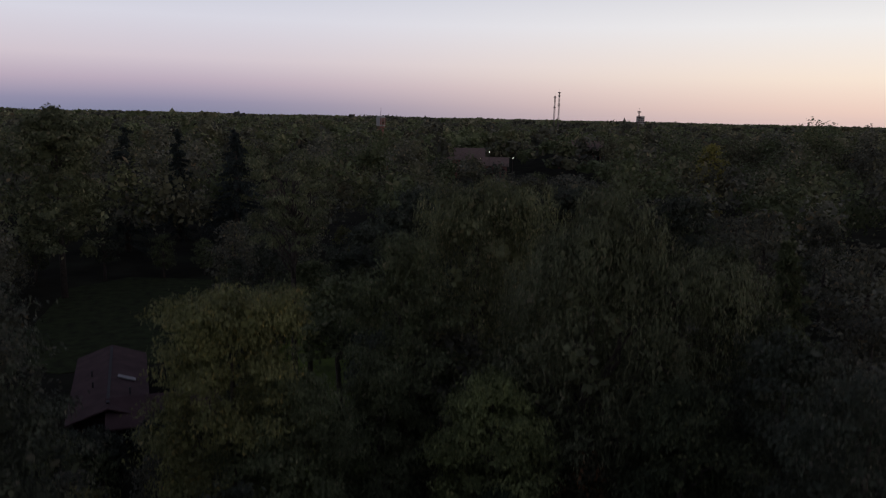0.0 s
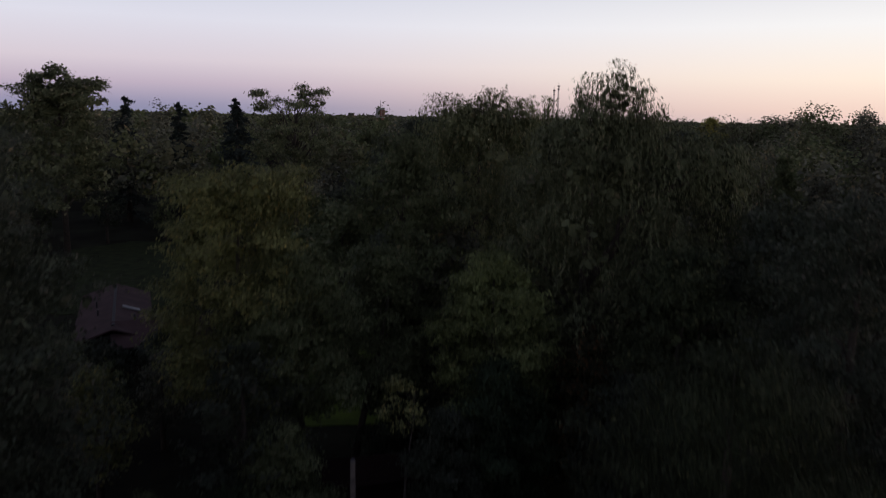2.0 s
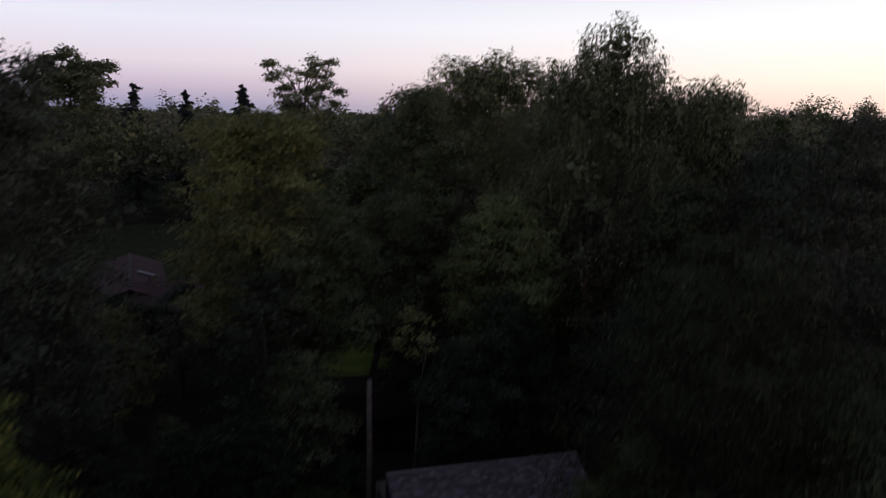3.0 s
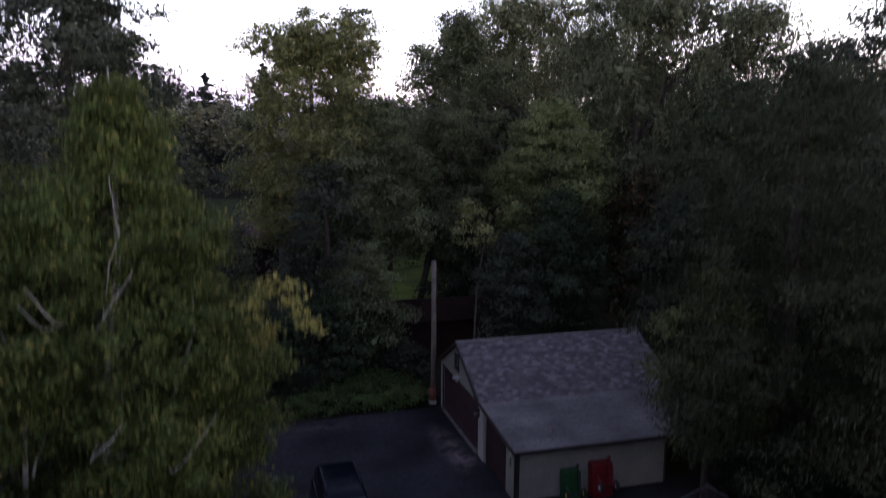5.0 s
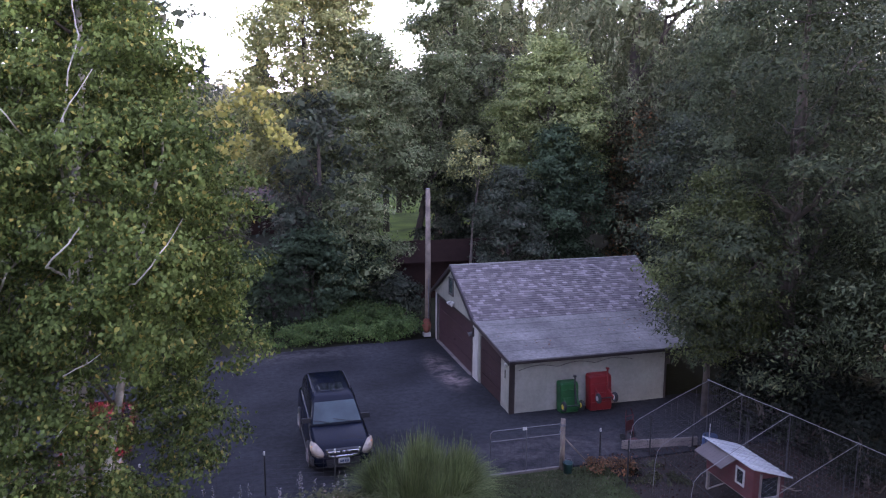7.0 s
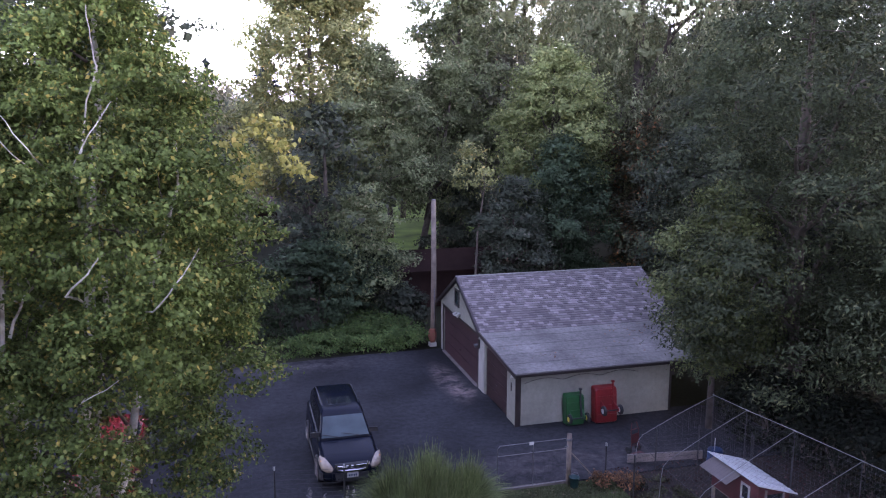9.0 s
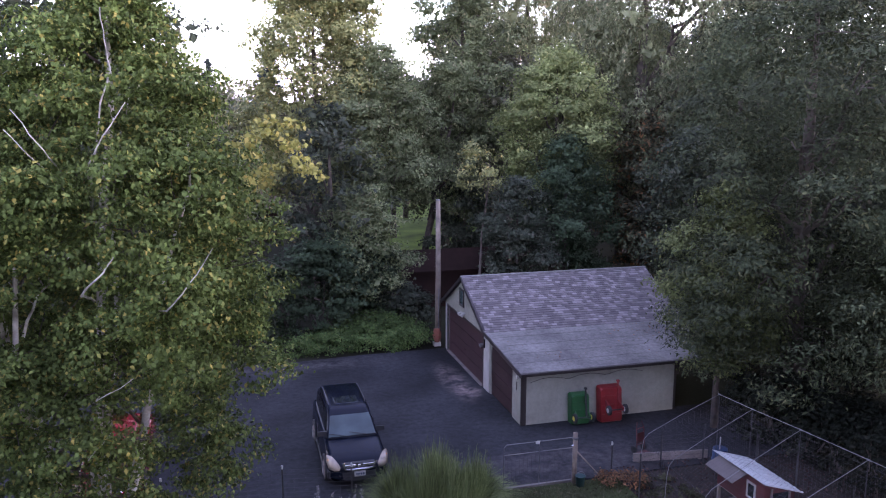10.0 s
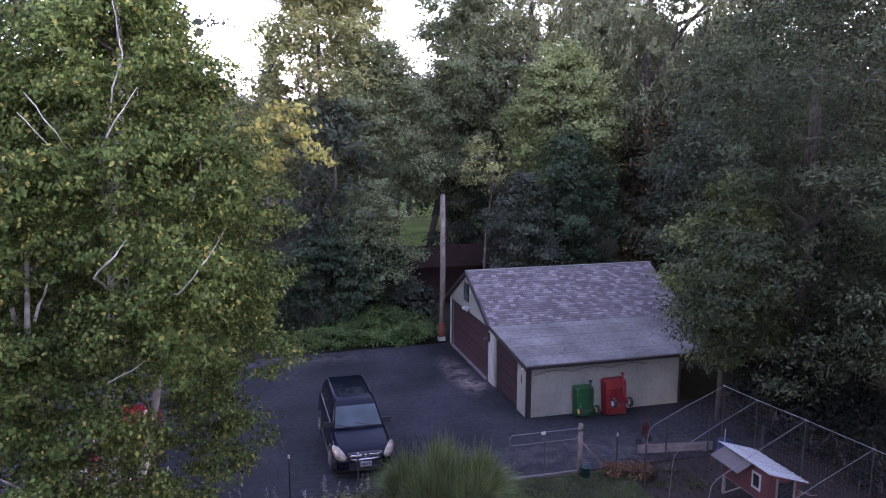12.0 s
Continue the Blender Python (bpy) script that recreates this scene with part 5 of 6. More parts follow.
# ---- two dump carts stood on end against the lean-to wall ----
def upright_cart(x, y, paint, hub, label, w, h, handle_mat, handle_x, wheel_z, bracket, reach, gauge):
    ob = empty("garden_cart", x, y)
    tilt = 0.10
    # tub on its end, open side to the wall
    bm = bmesh.new()
    sec = []
    for d, s in ((0.0, 0.90), (0.05, 0.96), (0.30, 1.0), (0.31, 0.94), (0.06, 0.88)):
        hw, hh = w / 2 * s, h / 2 * s
        out = rnd_rect(hw, h / 2 - hh, h / 2 + hh, 0.07)
        sec.append([(px, d + pz * tilt, pz) for px, pz in out])
    loft(bm, sec)
    part("tub", bm, paint, ob, smooth=False)
    for k in range(3):
        z = h * (0.25 + 0.25 * k)
        part("rib", boxed(-w * 0.42, z * tilt - 0.02, z - 0.02, w * 0.42, z * tilt + 0.01, z + 0.02, bevel=0.008), paint, ob)
    part("drawbar", tubed([(handle_x, wheel_z * tilt - 0.1, wheel_z), (handle_x, h * tilt - 0.06, h * 0.85), (handle_x, h * tilt - 0.03, h + 0.22)], [0.035, 0.035, 0.03], 8), handle_mat, ob, "drawbar standing straight up")
    part("hitch", boxed(handle_x - 0.045, h * tilt - 0.08, h + 0.18, handle_x + 0.045, h * tilt + 0.02, h + 0.24, bevel=0.01), handle_mat, ob)
    part("axle", tubed([(-gauge, wheel_z * tilt - reach, wheel_z), (gauge, wheel_z * tilt - reach, wheel_z)], 0.022, 8), M_PLASTIC, ob)
    for s in (-1, 1):
        if bracket:
            part("axle_bracket", prismed([(wheel_z * tilt + 0.01, wheel_z - 0.16), (wheel_z * tilt - reach - 0.03, wheel_z - 0.05), (wheel_z * tilt - reach - 0.03, wheel_z + 0.05), (wheel_z * tilt + 0.03, wheel_z + 0.22)], "x", s * gauge * 0.72 - 0.02, s * gauge * 0.72 + 0.02), paint, ob)
        wh = empty("wheel", s * gauge, wheel_z * tilt - reach, wheel_z)
        wh.parent = ob
        part("tyre", tubed([(-0.05, 0, 0), (-0.03, 0, 0), (0.03, 0, 0), (0.05, 0, 0)], [0.14, 0.165, 0.165, 0.14], 18), M_RUBBER, wh)
        part("hub", tubed([(-0.056, 0, 0), (0.056, 0, 0)], 0.085, 14), hub, wh)
    return tagged(ob, label, "garden cart")


upright_cart(12.08, 27.42, M_RED, M_WHITE, "red steel dump cart stood on end against the wall", 0.84, 1.24, M_RED, 0.22, 0.60, True, 0.40, 0.30)
upright_cart(10.98, 27.5, M_GREEN, M_YELLOW, "green plastic dump cart stood on end against the wall", 0.68, 1.05, M_PLASTIC, 0.16, 0.34, True, 0.22, 0.32)
bm = bmesh.new()
tube(bm, [(GX0 + 0.3 + 4.2 * t, GY0 - 0.02, 1.62 + 0.12 * abs(math.sin(3 * math.pi * t)) - 0.14 + 0.06 * t) for t in np.linspace(0, 1, 30)], 0.009, 5)
tagged(part("sagging_cable", bm, M_BROWN), "thin dark cable sagging along the lean-to wall", "cable")


rng = np.random.default_rng(31)
px = np.concatenate([rng.normal(15.6, 1.0, 110), rng.normal(10.6, 0.5, 25), rng.uniform(9.2, 17, 15)])
py = np.concatenate([rng.normal(30.4, 0.8, 110), rng.normal(28.8, 0.25, 25), rng.uniform(28, 31, 15)])
py = np.clip(py, 27.8, 31.2)
pz = LOW + 0.075 + (py - (GY0 - 0.25)) / (GYM + 0.2 - GY0) * (EAVE + 0.06 - LOW)
q = leaf_quads(rng, np.stack([np.clip(px, 9, 17.1), py, pz], 1), 0.09, 0.05, up=6.0)
tagged(new("fallen_leaves", quads_mesh("fallen_leaves", q, F_AUTUMN)), "scattered dry leaves on the lean-to roof", "leaves", kind="stuff")


# ---- fence and gate ----
def t_post(x, y, h, tip=True, lean_x=0.0):
    ob = empty("fence_post", x, y)
    part("stake", tubed([(0, 0, -0.3), (lean_x, 0, h)], 0.024, 6), M_PLASTIC, ob)
    if tip:
        part("tip", tubed([(lean_x * 0.95, 0, h - 0.09), (lean_x, 0, h + 0.005)], 0.027, 6), M_WHITE, ob, "white painted tip")
    return tagged(ob, "dark steel fence post" + (" with a white tip" if tip else " without a painted tip"), "fence post", "fence posts")


for x, y, h in ((-5.2, 24.75, 1.15), (-2.1, 24.6, 1.15), (0.92, 24.42, 1.2), (2.7, 24.1, 1.2), (10.06, 23.62, 1.15), (10.2, 22.3, 1.35), (11.85, 23.95, 1.25), (13.2, 23.85, 1.25), (14.2, 22.7, 1.3)):
    t_post(x, y, h, tip=x < 10.1)
bm = bmesh.new()
line = [(-6, 24.8), (-5.2, 24.75), (-2.1, 24.6), (0.92, 24.42), (2.7, 24.1), (6.8, 23.78)]
for k in range(9):
    tube(bm, [(px, py, 0.08 + 0.125 * k) for px, py in line], 0.0035, 4)
for (ax, ay), (bx, by) in zip(line, line[1:]):
    n = int(math.hypot(bx - ax, by - ay) / 0.3)
    for k in range(n):
        px, py = ax + (bx - ax) * k / n, ay + (by - ay) * k / n
        tube(bm, [(px, py, 0.02), (px, py, 1.08)], 0.003, 4)
line2 = [(8.98, 23.75), (10.06, 23.62), (11.85, 23.95), (13.2, 23.85)]
for k in range(8):
    tube(bm, [(px, py, 0.08 + 0.13 * k) for px, py in line2], 0.0035, 4)
tagged(part("wire_fence", bm, M_WIRE), "thin wire mesh strung between steel posts", "wire fence")

gate = empty("metal_gate", 6.85, 23.76)
GW, GH = 2.1, 1.36
part("gate_frame", tubed([(0, 0, 0.1), (0, 0, GH - 0.08), (0.08, 0, GH), (GW - 0.08, 0, GH), (GW, 0, GH - 0.08), (GW, 0, 0.1), (0, 0, 0.08)], 0.012, 8), M_GALV, gate, "grey pipe frame")
part("rail", tubed([(0, 0, GH - 0.3), (GW, 0, GH - 0.3)], 0.012, 8), M_GALV, gate)
part("upright", tubed([(GW / 2, 0, 0.1), (GW / 2, 0, GH)], 0.014, 8), M_GALV, gate)
part("tag", boxed(GW * 0.44, -0.03, GH - 0.06, GW * 0.50, -0.02, GH + 0.03), M_WHITE, gate, "small white tag")
part("latch", tubed([(GW - 0.1, -0.02, GH - 0.24), (GW - 0.02, -0.05, GH - 0.2), (GW + 0.05, -0.02, GH - 0.16)], 0.012, 6), M_CHROME, gate)
bm = bmesh.new()
for k in range(1, 9):
    tube(bm, [(0, 0, 0.1 + 0.085 * k), (GW, 0, 0.1 + 0.085 * k)], 0.003, 4)
for k in range(1, 18):
    tube(bm, [(GW * k / 18, 0, 0.1), (GW * k / 18, 0, GH - 0.3)], 0.0025, 4)
mesh_part = part("mesh_infill", bm, M_WIRE, gate)
mesh_part["kind"] = "stuff"
tagged(gate, "low grey pipe gate with wire mesh infill", "gate")
post = empty("gate_post", 8.97, 23.74)
part("timber", tubed([(0, 0, -0.3), (0, 0, 1.5)], [0.075, 0.068], 10), M_BARK_PALE, post, smooth=True)
part("collar", tubed([(0, 0, 1.3), (0, 0, 1.37)], 0.08, 10), M_GALV, post)
part("brace", tubed([(0.05, 0, 0.95), (0.85, -0.05, 0.05)], 0.02, 6), M_POLE, post, "thin diagonal brace")
tagged(post, "round timber gate post with a diagonal brace", "gate post")
kerb = part("gate_sill", boxed(6.75, 23.82, -0.02, 9.0, 23.9, 0.06, bevel=0.012), M_PLANK)
tagged(kerb, "weathered timber edging under the gate", "edging")
bucket = empty("bucket", 9.05, 23.52)
part("body", lathe(bmesh.new(), [(0.11, 0.0), (0.14, 0.3), (0.15, 0.31), (0.13, 0.31), (0.10, 0.03)]), M_TEAL, bucket, smooth=True)
part("bail", tubed([(0.14, 0, 0.3), (0.1, 0, 0.4), (0, 0, 0.44), (-0.1, 0, 0.4), (-0.14, 0, 0.3)], 0.006, 5), M_GALV, bucket)
tagged(bucket, "dark teal bucket at the foot of the gate post", "bucket")


# ---- ornamental grass, border plants, lawn tufts ----
def blades(name, x, y, n, h, spread, seed, mat, label, category, width=0.011, r0=0.25, kind=""):
    rng = np.random.default_rng(seed)
    tufts = 26
    ta, tr = rng.uniform(0, 2 * math.pi, tufts), r0 * rng.uniform(0, 1, tufts) ** 0.5
    which = rng.integers(0, tufts, n)
    tall = rng.uniform(0.8, 1.08, tufts)[which] * (1.05 - 0.25 * (tr / r0)[which])
    a = rng.uniform(0, 2 * math.pi, n)
    out = rng.uniform(0.1, 1.0, n) ** 0.8
    hh = h * rng.uniform(0.6, 1.04, n) * (1.05 - 0.3 * out) * tall
    centre = np.stack([np.cos(ta) * tr, np.sin(ta) * tr, np.zeros(tufts)], 1)[which]
    d = np.stack([np.cos(a), np.sin(a), np.zeros(n)], 1) + centre / r0 * 0.6 + rng.normal(size=(n, 3)) * np.array([0.2, 0.2, 0])
    side = np.stack([-np.sin(a), np.cos(a), np.zeros(n)], 1) * width
    root = centre + rng.normal(size=(n, 3)) * np.array([0.09, 0.09, 0])
    seg = 4
    rows = []
    for k in range(seg + 1):
        t = k / seg
        c = root + d * (out * spread * t ** 1.7)[:, None] + np.array([0, 0, 1.0]) * (hh * (t - 0.62 * out * t ** 2.4))[:, None]
        w = side * (1 - 0.85 * t)
        rows += [c - w, c + w]
    v = np.stack(rows, 1).reshape(-1, 3)
    me = bpy.data.meshes.new("blades")
    faces = [(b + 2 * k, b + 2 * k + 1, b + 2 * k + 3, b + 2 * k + 2) for b in range(0, 2 * (seg + 1) * n, 2 * (seg + 1)) for k in range(seg)]
    me.from_pydata(v.tolist(), [], faces)
    me.materials.append(mat)
    ob = empty(name, x, y)
    c = new("blades", me)
    c.parent = ob
    return tagged(ob, label, category, kind=kind)


blades("ornamental_grass", 4.72, 22.95, 12000, 2.3, 0.8, 61, M_BLADE, "tall wide arching clump of green ornamental grass", "ornamental grass", width=0.011, r0=1.15)
rng = np.random.default_rng(63)
pts = np.stack([rng.uniform(6.0, 10.25, 9000), rng.uniform(20.2, 23.72, 9000), np.zeros(9000)], 1)
q = leaf_quads(rng, pts + np.array([0, 0, 0.03]), 0.09, 0.02, up=0.0, hang=-0.8)
tagged(new("lawn_grass", quads_mesh("lawn_grass", q, M_TURF_BLADE)), "short grass tufts on the lawn", "grass", kind="stuff")
cloud("border_plants", 1.5, 22.95, 0, [(-2.6, 0, 0.15, 0.7, 0.4, 0.28), (-1.5, 0.1, 0.2, 0.7, 0.4, 0.34), (-0.4, 0, 0.2, 0.7, 0.4, 0.32), (0.6, 0.05, 0.25, 0.7, 0.4, 0.4), (1.5, 0, 0.25, 0.7, 0.4, 0.36), (2.2, -0.1, 0.2, 0.5, 0.4, 0.3)], 5200, 0.09, 64, M_HERB, "low yellow-green border plants with pale flowers", "border plants", 0.12, "stuff", False)
for k in range(16):
    px, py = rng.uniform(-0.8, 3.2), rng.uniform(23.3, 23.9)
    ob = empty("flower_spike", px, py)
    h = rng.uniform(0.55, 0.95)
    lx = rng.normal() * 0.06
    part("stalk", tubed([(0, 0, -0.05), (lx * 0.4, 0, h * 0.5), (lx, 0, h)], [0.006, 0.005, 0.003], 5), M_HERB, ob)
    n = 34
    t = rng.uniform(0.5, 1.0, (n, 1))
    c = np.concatenate([lx * t, np.zeros((n, 1)), h * t], 1) + rng.normal(size=(n, 3)) * 0.022
    f = new("florets", quads_mesh("florets", leaf_quads(rng, c, 0.03, 0.025), M_FLOWER))
    f.parent = ob
    f["kind"] = "stuff"
    tagged(ob, "thin stalk with a spike of pale flowers", "flower", "flower spikes")
for k, (px, py, r) in enumerate(((10.2, 23.3, 0.3), (9.75, 23.35, 0.25), (10.6, 23.1, 0.25))):
    cloud("dry_weeds", px, py, 0, [(0, 0, 0.15, r, r, 0.25)], 420, 0.07, 70 + k, F_AUTUMN, "dry reddish weeds at the fence foot", "weeds", 0.1, "stuff", False)


# ---- chicken run: pipe hoops, ridge pipe and netting ----
run = empty("chicken_run", 13.0, 19.5)
# each hoop: the eave's and the ridge's place in plan, from the run's middle
HOOPS = [(-1.94, 4.0, -0.06, 3.38), (-2.17, 2.32, 0.1, 2.17), (-2.24, 0.58, 0.37, 0.67), (-2.3, -1.3, 0.64, -1.18), (-2.34, -3.2, 0.88, -3.1)]
RIDGE_Z = 2.55


def hoop_pts(ex, ey, ax, ay):
    e, a = Vector((ex, ey, 1.3)), Vector((ax, ay, RIDGE_Z))
    return [(ex - 0.16, ey, -0.1), (ex - 0.12, ey, 0.85), (ex - 0.07, ey, 1.17), tuple(e.lerp(a, 0.03)), tuple(e.lerp(a, 0.5) + Vector((0, 0, 0.03))), tuple(a)]


for hp in HOOPS:
    part("hoop", tubed(hoop_pts(*hp), 0.0075, 8), M_PVC, run, smooth=True)
part("ridge_pipe", tubed([(hp[2], hp[3], RIDGE_Z) for hp in HOOPS], 0.0095, 8), M_PVC, run)
for hp in HOOPS:
    part("fitting", tubed([(hp[2], hp[3] + 0.06, RIDGE_Z), (hp[2], hp[3] - 0.06, RIDGE_Z)], 0.018, 8), M_PVC, run)
    part("ridge_post", tubed([(hp[2], hp[3], -0.1), (hp[2], hp[3], RIDGE_Z - 0.02)], 0.011, 8), M_WIRE, run)
part("side_pipe", tubed([(hp[0] - 0.07, hp[1], 1.17) for hp in HOOPS], 0.005, 6), M_WIRE, run)
for y in (2.9, 1.3, -0.6, -2.6):
    part("stake", tubed([(0.9, y, 0), (0.9, y, 1.5)], 0.018, 6), M_PLASTIC, run)
# netting: cords from foot to ridge and down again, crossed by long cords
bm = bmesh.new()


def net_point(u, v):
    """A place on the net: u along the run, v from the near foot over the ridge to the far foot."""
    i = min(int(u), len(HOOPS) - 2)
    a, b = [hoop_pts(*HOOPS[q]) + [(HOOPS[q][2] + 0.05, HOOPS[q][3], 0.02)] for q in (i, i + 1)]
    w = min(v, 5.999)
    j = int(w)
    pa, pb = [Vector(p[j]).lerp(Vector(p[j + 1]), w - j) for p in (a, b)]
    return pa.lerp(pb, u - i)


for k in range(64):
    u = 4 * k / 63
    tube(bm, [net_point(u, v) for v in (0.1, 1, 2, 3, 4, 5, 6)], 0.0018, 3, False)
for v0, n in ((0, 9), (3, 9), (4, 9), (5, 15)):
    for k in range(n):
        tube(bm, [net_point(u, max(0.1, v0 + k / n)) for u in (0, 1, 2, 3, 4)], 0.0018, 3, False)
# the front end
for k in range(1, 12):
    top = net_point(0, 3 + 2 * k / 12)
    tube(bm, [(top.x, top.y, 0.02), top], 0.0018, 3, False)
net = part("netting", bm, M_NET, run, "fine dark bird netting")
net["kind"] = "stuff"
tagged(run, "netted chicken run on white pipe hoops", "chicken run")
board = part("edge_board", boxed(0, -0.03, 0.06, 2.35, 0.03, 0.32, bevel=0.01), M_PLANK)
board.matrix_basis = pose(11.2, 24.42, 0, 0, 0, -8)
for px in (0.15, 2.1):
    part("prop", boxed(px, 0.03, 0, px + 0.1, 0.13, 0.25), M_PLANK, board)
tagged(board, "weathered grey board on edge along the run", "board")
drum = empty("blue_barrel", 13.5, 23.45)
part("body", lathe(bmesh.new(), [(0.20, 0), (0.22, 0.05), (0.22, 0.25), (0.24, 0.29), (0.22, 0.33), (0.22, 0.55), (0.20, 0.6)]), M_BLUE, drum, smooth=True)
part("lid", tubed([(0, 0, 0.6), (0, 0, 0.64)], 0.21, 18), M_BLUE, drum, "blue lid")
part("stick", tubed([(-0.1, -0.1, 0.62), (-0.12, -0.14, 1.05)], 0.016, 6), M_WHITE, drum, "white upright stick")
tagged(drum, "blue plastic barrel with a stick behind the coop", "barrel")
truck = empty("hand_truck", 11.85, 25.1, 0, 20)
for s in (-1, 1):
    part("upright", tubed([(s * 0.17, 0, 0.05), (s * 0.17, 0.06, 0.75), (s * 0.10, 0.10, 0.95)], 0.016, 6), M_COOP, truck)
    part("wheel", tubed([(s * 0.19, 0.08, 0.11), (s * 0.25, 0.08, 0.11)], 0.11, 14), M_RUBBER, truck)
for z in (0.25, 0.5, 0.75):
    part("crossbar", tubed([(-0.17, z * 0.08, z), (0.17, z * 0.08, z)], 0.014, 6), M_COOP, truck)
part("toe_plate", boxed(-0.2, -0.2, 0.0, 0.2, 0.01, 0.02), M_COOP, truck)
part("back_plate", boxed(-0.15, 0.02, 0.3, 0.15, 0.035, 0.62), M_COOP, truck)
tagged(truck, "faded dark red hand truck beside the netted run", "hand truck")

# trampled litter, dead leaves and weeds on the run's soil
rng = np.random.default_rng(66)
n = 2600
p = np.stack([rng.uniform(10.3, 16.8, n), rng.uniform(15.0, 24.3, n), rng.uniform(0.01, 0.03, n)], 1)
q = leaf_quads(rng, p, 0.085, 0.05, up=1.2)
tagged(new("soil_litter", quads_mesh("soil_litter", q, F_LITTER)), "dead leaves and trampled litter on bare soil", "litter", kind="stuff")
for k in range(9):
    wx, wy = rng.uniform(10.4, 12.0), rng.uniform(21.8, 23.6)
    cloud("weed_patch", wx, wy, 0, [(0, 0, 0.03, rng.uniform(0.2, 0.4), rng.uniform(0.15, 0.3), 0.1)], 160, 0.07, 200 + k, M_TURF_BLADE, "low weeds growing on the run's soil", "weeds", 0.08, "stuff", False)

# hen house on legs, single-pitch metal roof
coop = empty("hen_house", 12.62, 20.8)
cx0, cx1, cy0, cy1, fz = -0.42, 0.46, -0.92, 0.92, 0.52
for a in ((cx0, cy0), (cx0, cy1 - 0.07), (cx1 - 0.07, cy0), (cx1 - 0.07, cy1 - 0.07)):
    part("leg", boxed(a[0], a[1], 0, a[0] + 0.07, a[1] + 0.07, fz), M_PLANK, coop)
part("leg_brace", tubed([(cx0 + 0.03, cy1 - 0.1, 0.05), (cx0 + 0.03, cy1 - 0.75, fz)], 0.022, 6), M_PLANK, coop)
part("floor", boxed(cx0, cy0, fz, cx1, cy1, fz + 0.03), M_PLANK, coop)
WZ = (1.42, 1.12)
for k in range(6):
    z0 = fz + 0.03 + 0.143 * k
    z1 = min(z0 + 0.14, 1.40)
    part("board", boxed(cx0 - 0.012, cy0, z0, cx0 + 0.01, cy1, z1), M_COOP, coop)
for k in range(4):
    z0 = fz + 0.03 + 0.14 * k
    part("board", boxed(cx1 - 0.01, cy0, z0, cx1 + 0.012, cy1, z0 + 0.137), M_COOP, coop)
for y in (cy0, cy1 - 0.02):
    part("end_wall", prismed([(cx0 + 0.01, fz + 0.03), (cx1 - 0.01, fz + 0.03), (cx1 - 0.01, WZ[1] - 0.02), (cx0 + 0.01, WZ[0] - 0.02)], "y", y, y + 0.02), M_COOP, coop)
roof = empty("roof", 0, 0)
roof.parent = coop
for k in range(8):
    y0 = cy0 - 0.12 + k * (cy1 - cy0 + 0.24) / 8
    y1 = y0 + (cy1 - cy0 + 0.24) / 8 - 0.004
    part("sheet", prismed([(cx0 - 0.12, 1.44), (cx1 + 0.16, 1.08), (cx1 + 0.16, 1.092), (cx0 - 0.12, 1.452)], "y", y0, y1), M_TIN, roof)
    part("rib", prismed([(cx0 - 0.12, 1.452), (cx1 + 0.16, 1.092), (cx1 + 0.16, 1.112), (cx0 - 0.12, 1.472)], "y", y0 + 0.01, y0 + 0.035), M_TIN, roof)
part("awning", prismed([(cx0 - 0.01, 1.37), (cx0 - 0.46, 1.16), (cx0 - 0.46, 1.175), (cx0 - 0.01, 1.385)], "y", -0.28, 0.86), M_FELT, coop, "grey hinged board propped out")
part("nest_sign", boxed(cx0 - 0.022, 0.35, 0.92, cx0 - 0.013, 0.8, 1.06), M_WHITE, coop, "small white board")
win = empty("window", 0, 0)
win.parent = coop
for a in ((-0.62, 0.78, -0.57, 1.22), (-0.33, 0.78, -0.28, 1.22), (-0.57, 0.78, -0.33, 0.83), (-0.57, 1.17, -0.33, 1.22)):
    part("frame", boxed(cx0 - 0.035, a[0], a[1], cx0 - 0.012, a[2], a[3]), M_WHITE, win)
part("pane", boxed(cx0 - 0.02, -0.57, 0.83, cx0 - 0.0125, -0.33, 1.17), M_GLASS, win)
door = empty("wire_door", 0, 0)
door.parent = coop
for a in ((-0.25, 0.58, -0.20, 1.25), (0.27, 0.58, 0.32, 1.12)):
    part("stile", boxed(a[0], cy0 - 0.035, a[1], a[2], cy0 - 0.002, a[3]), M_PLANK, door)
part("rail", boxed(-0.2, cy0 - 0.03, 0.58, 0.27, cy0 - 0.004, 0.63), M_PLANK, door)
part("screen", boxed(-0.2, cy0 - 0.012, 0.63, 0.27, cy0 - 0.006, 1.12), M_GLASS, door)
part("perch", tubed([(0.36, cy0 - 0.05, 0.9), (0.62, cy0 - 0.2, 0.8), (0.75, cy0 - 0.3, 0.84)], [0.016, 0.012, 0.008], 6), M_POLE, coop, "bare branch perch")
part("perch", tubed([(0.36, cy0 - 0.05, 0.8), (0.6, cy0 - 0.22, 0.88)], [0.014, 0.008], 6), M_POLE, coop)
tagged(coop, "small red hen house on legs with a white metal roof", "hen house")

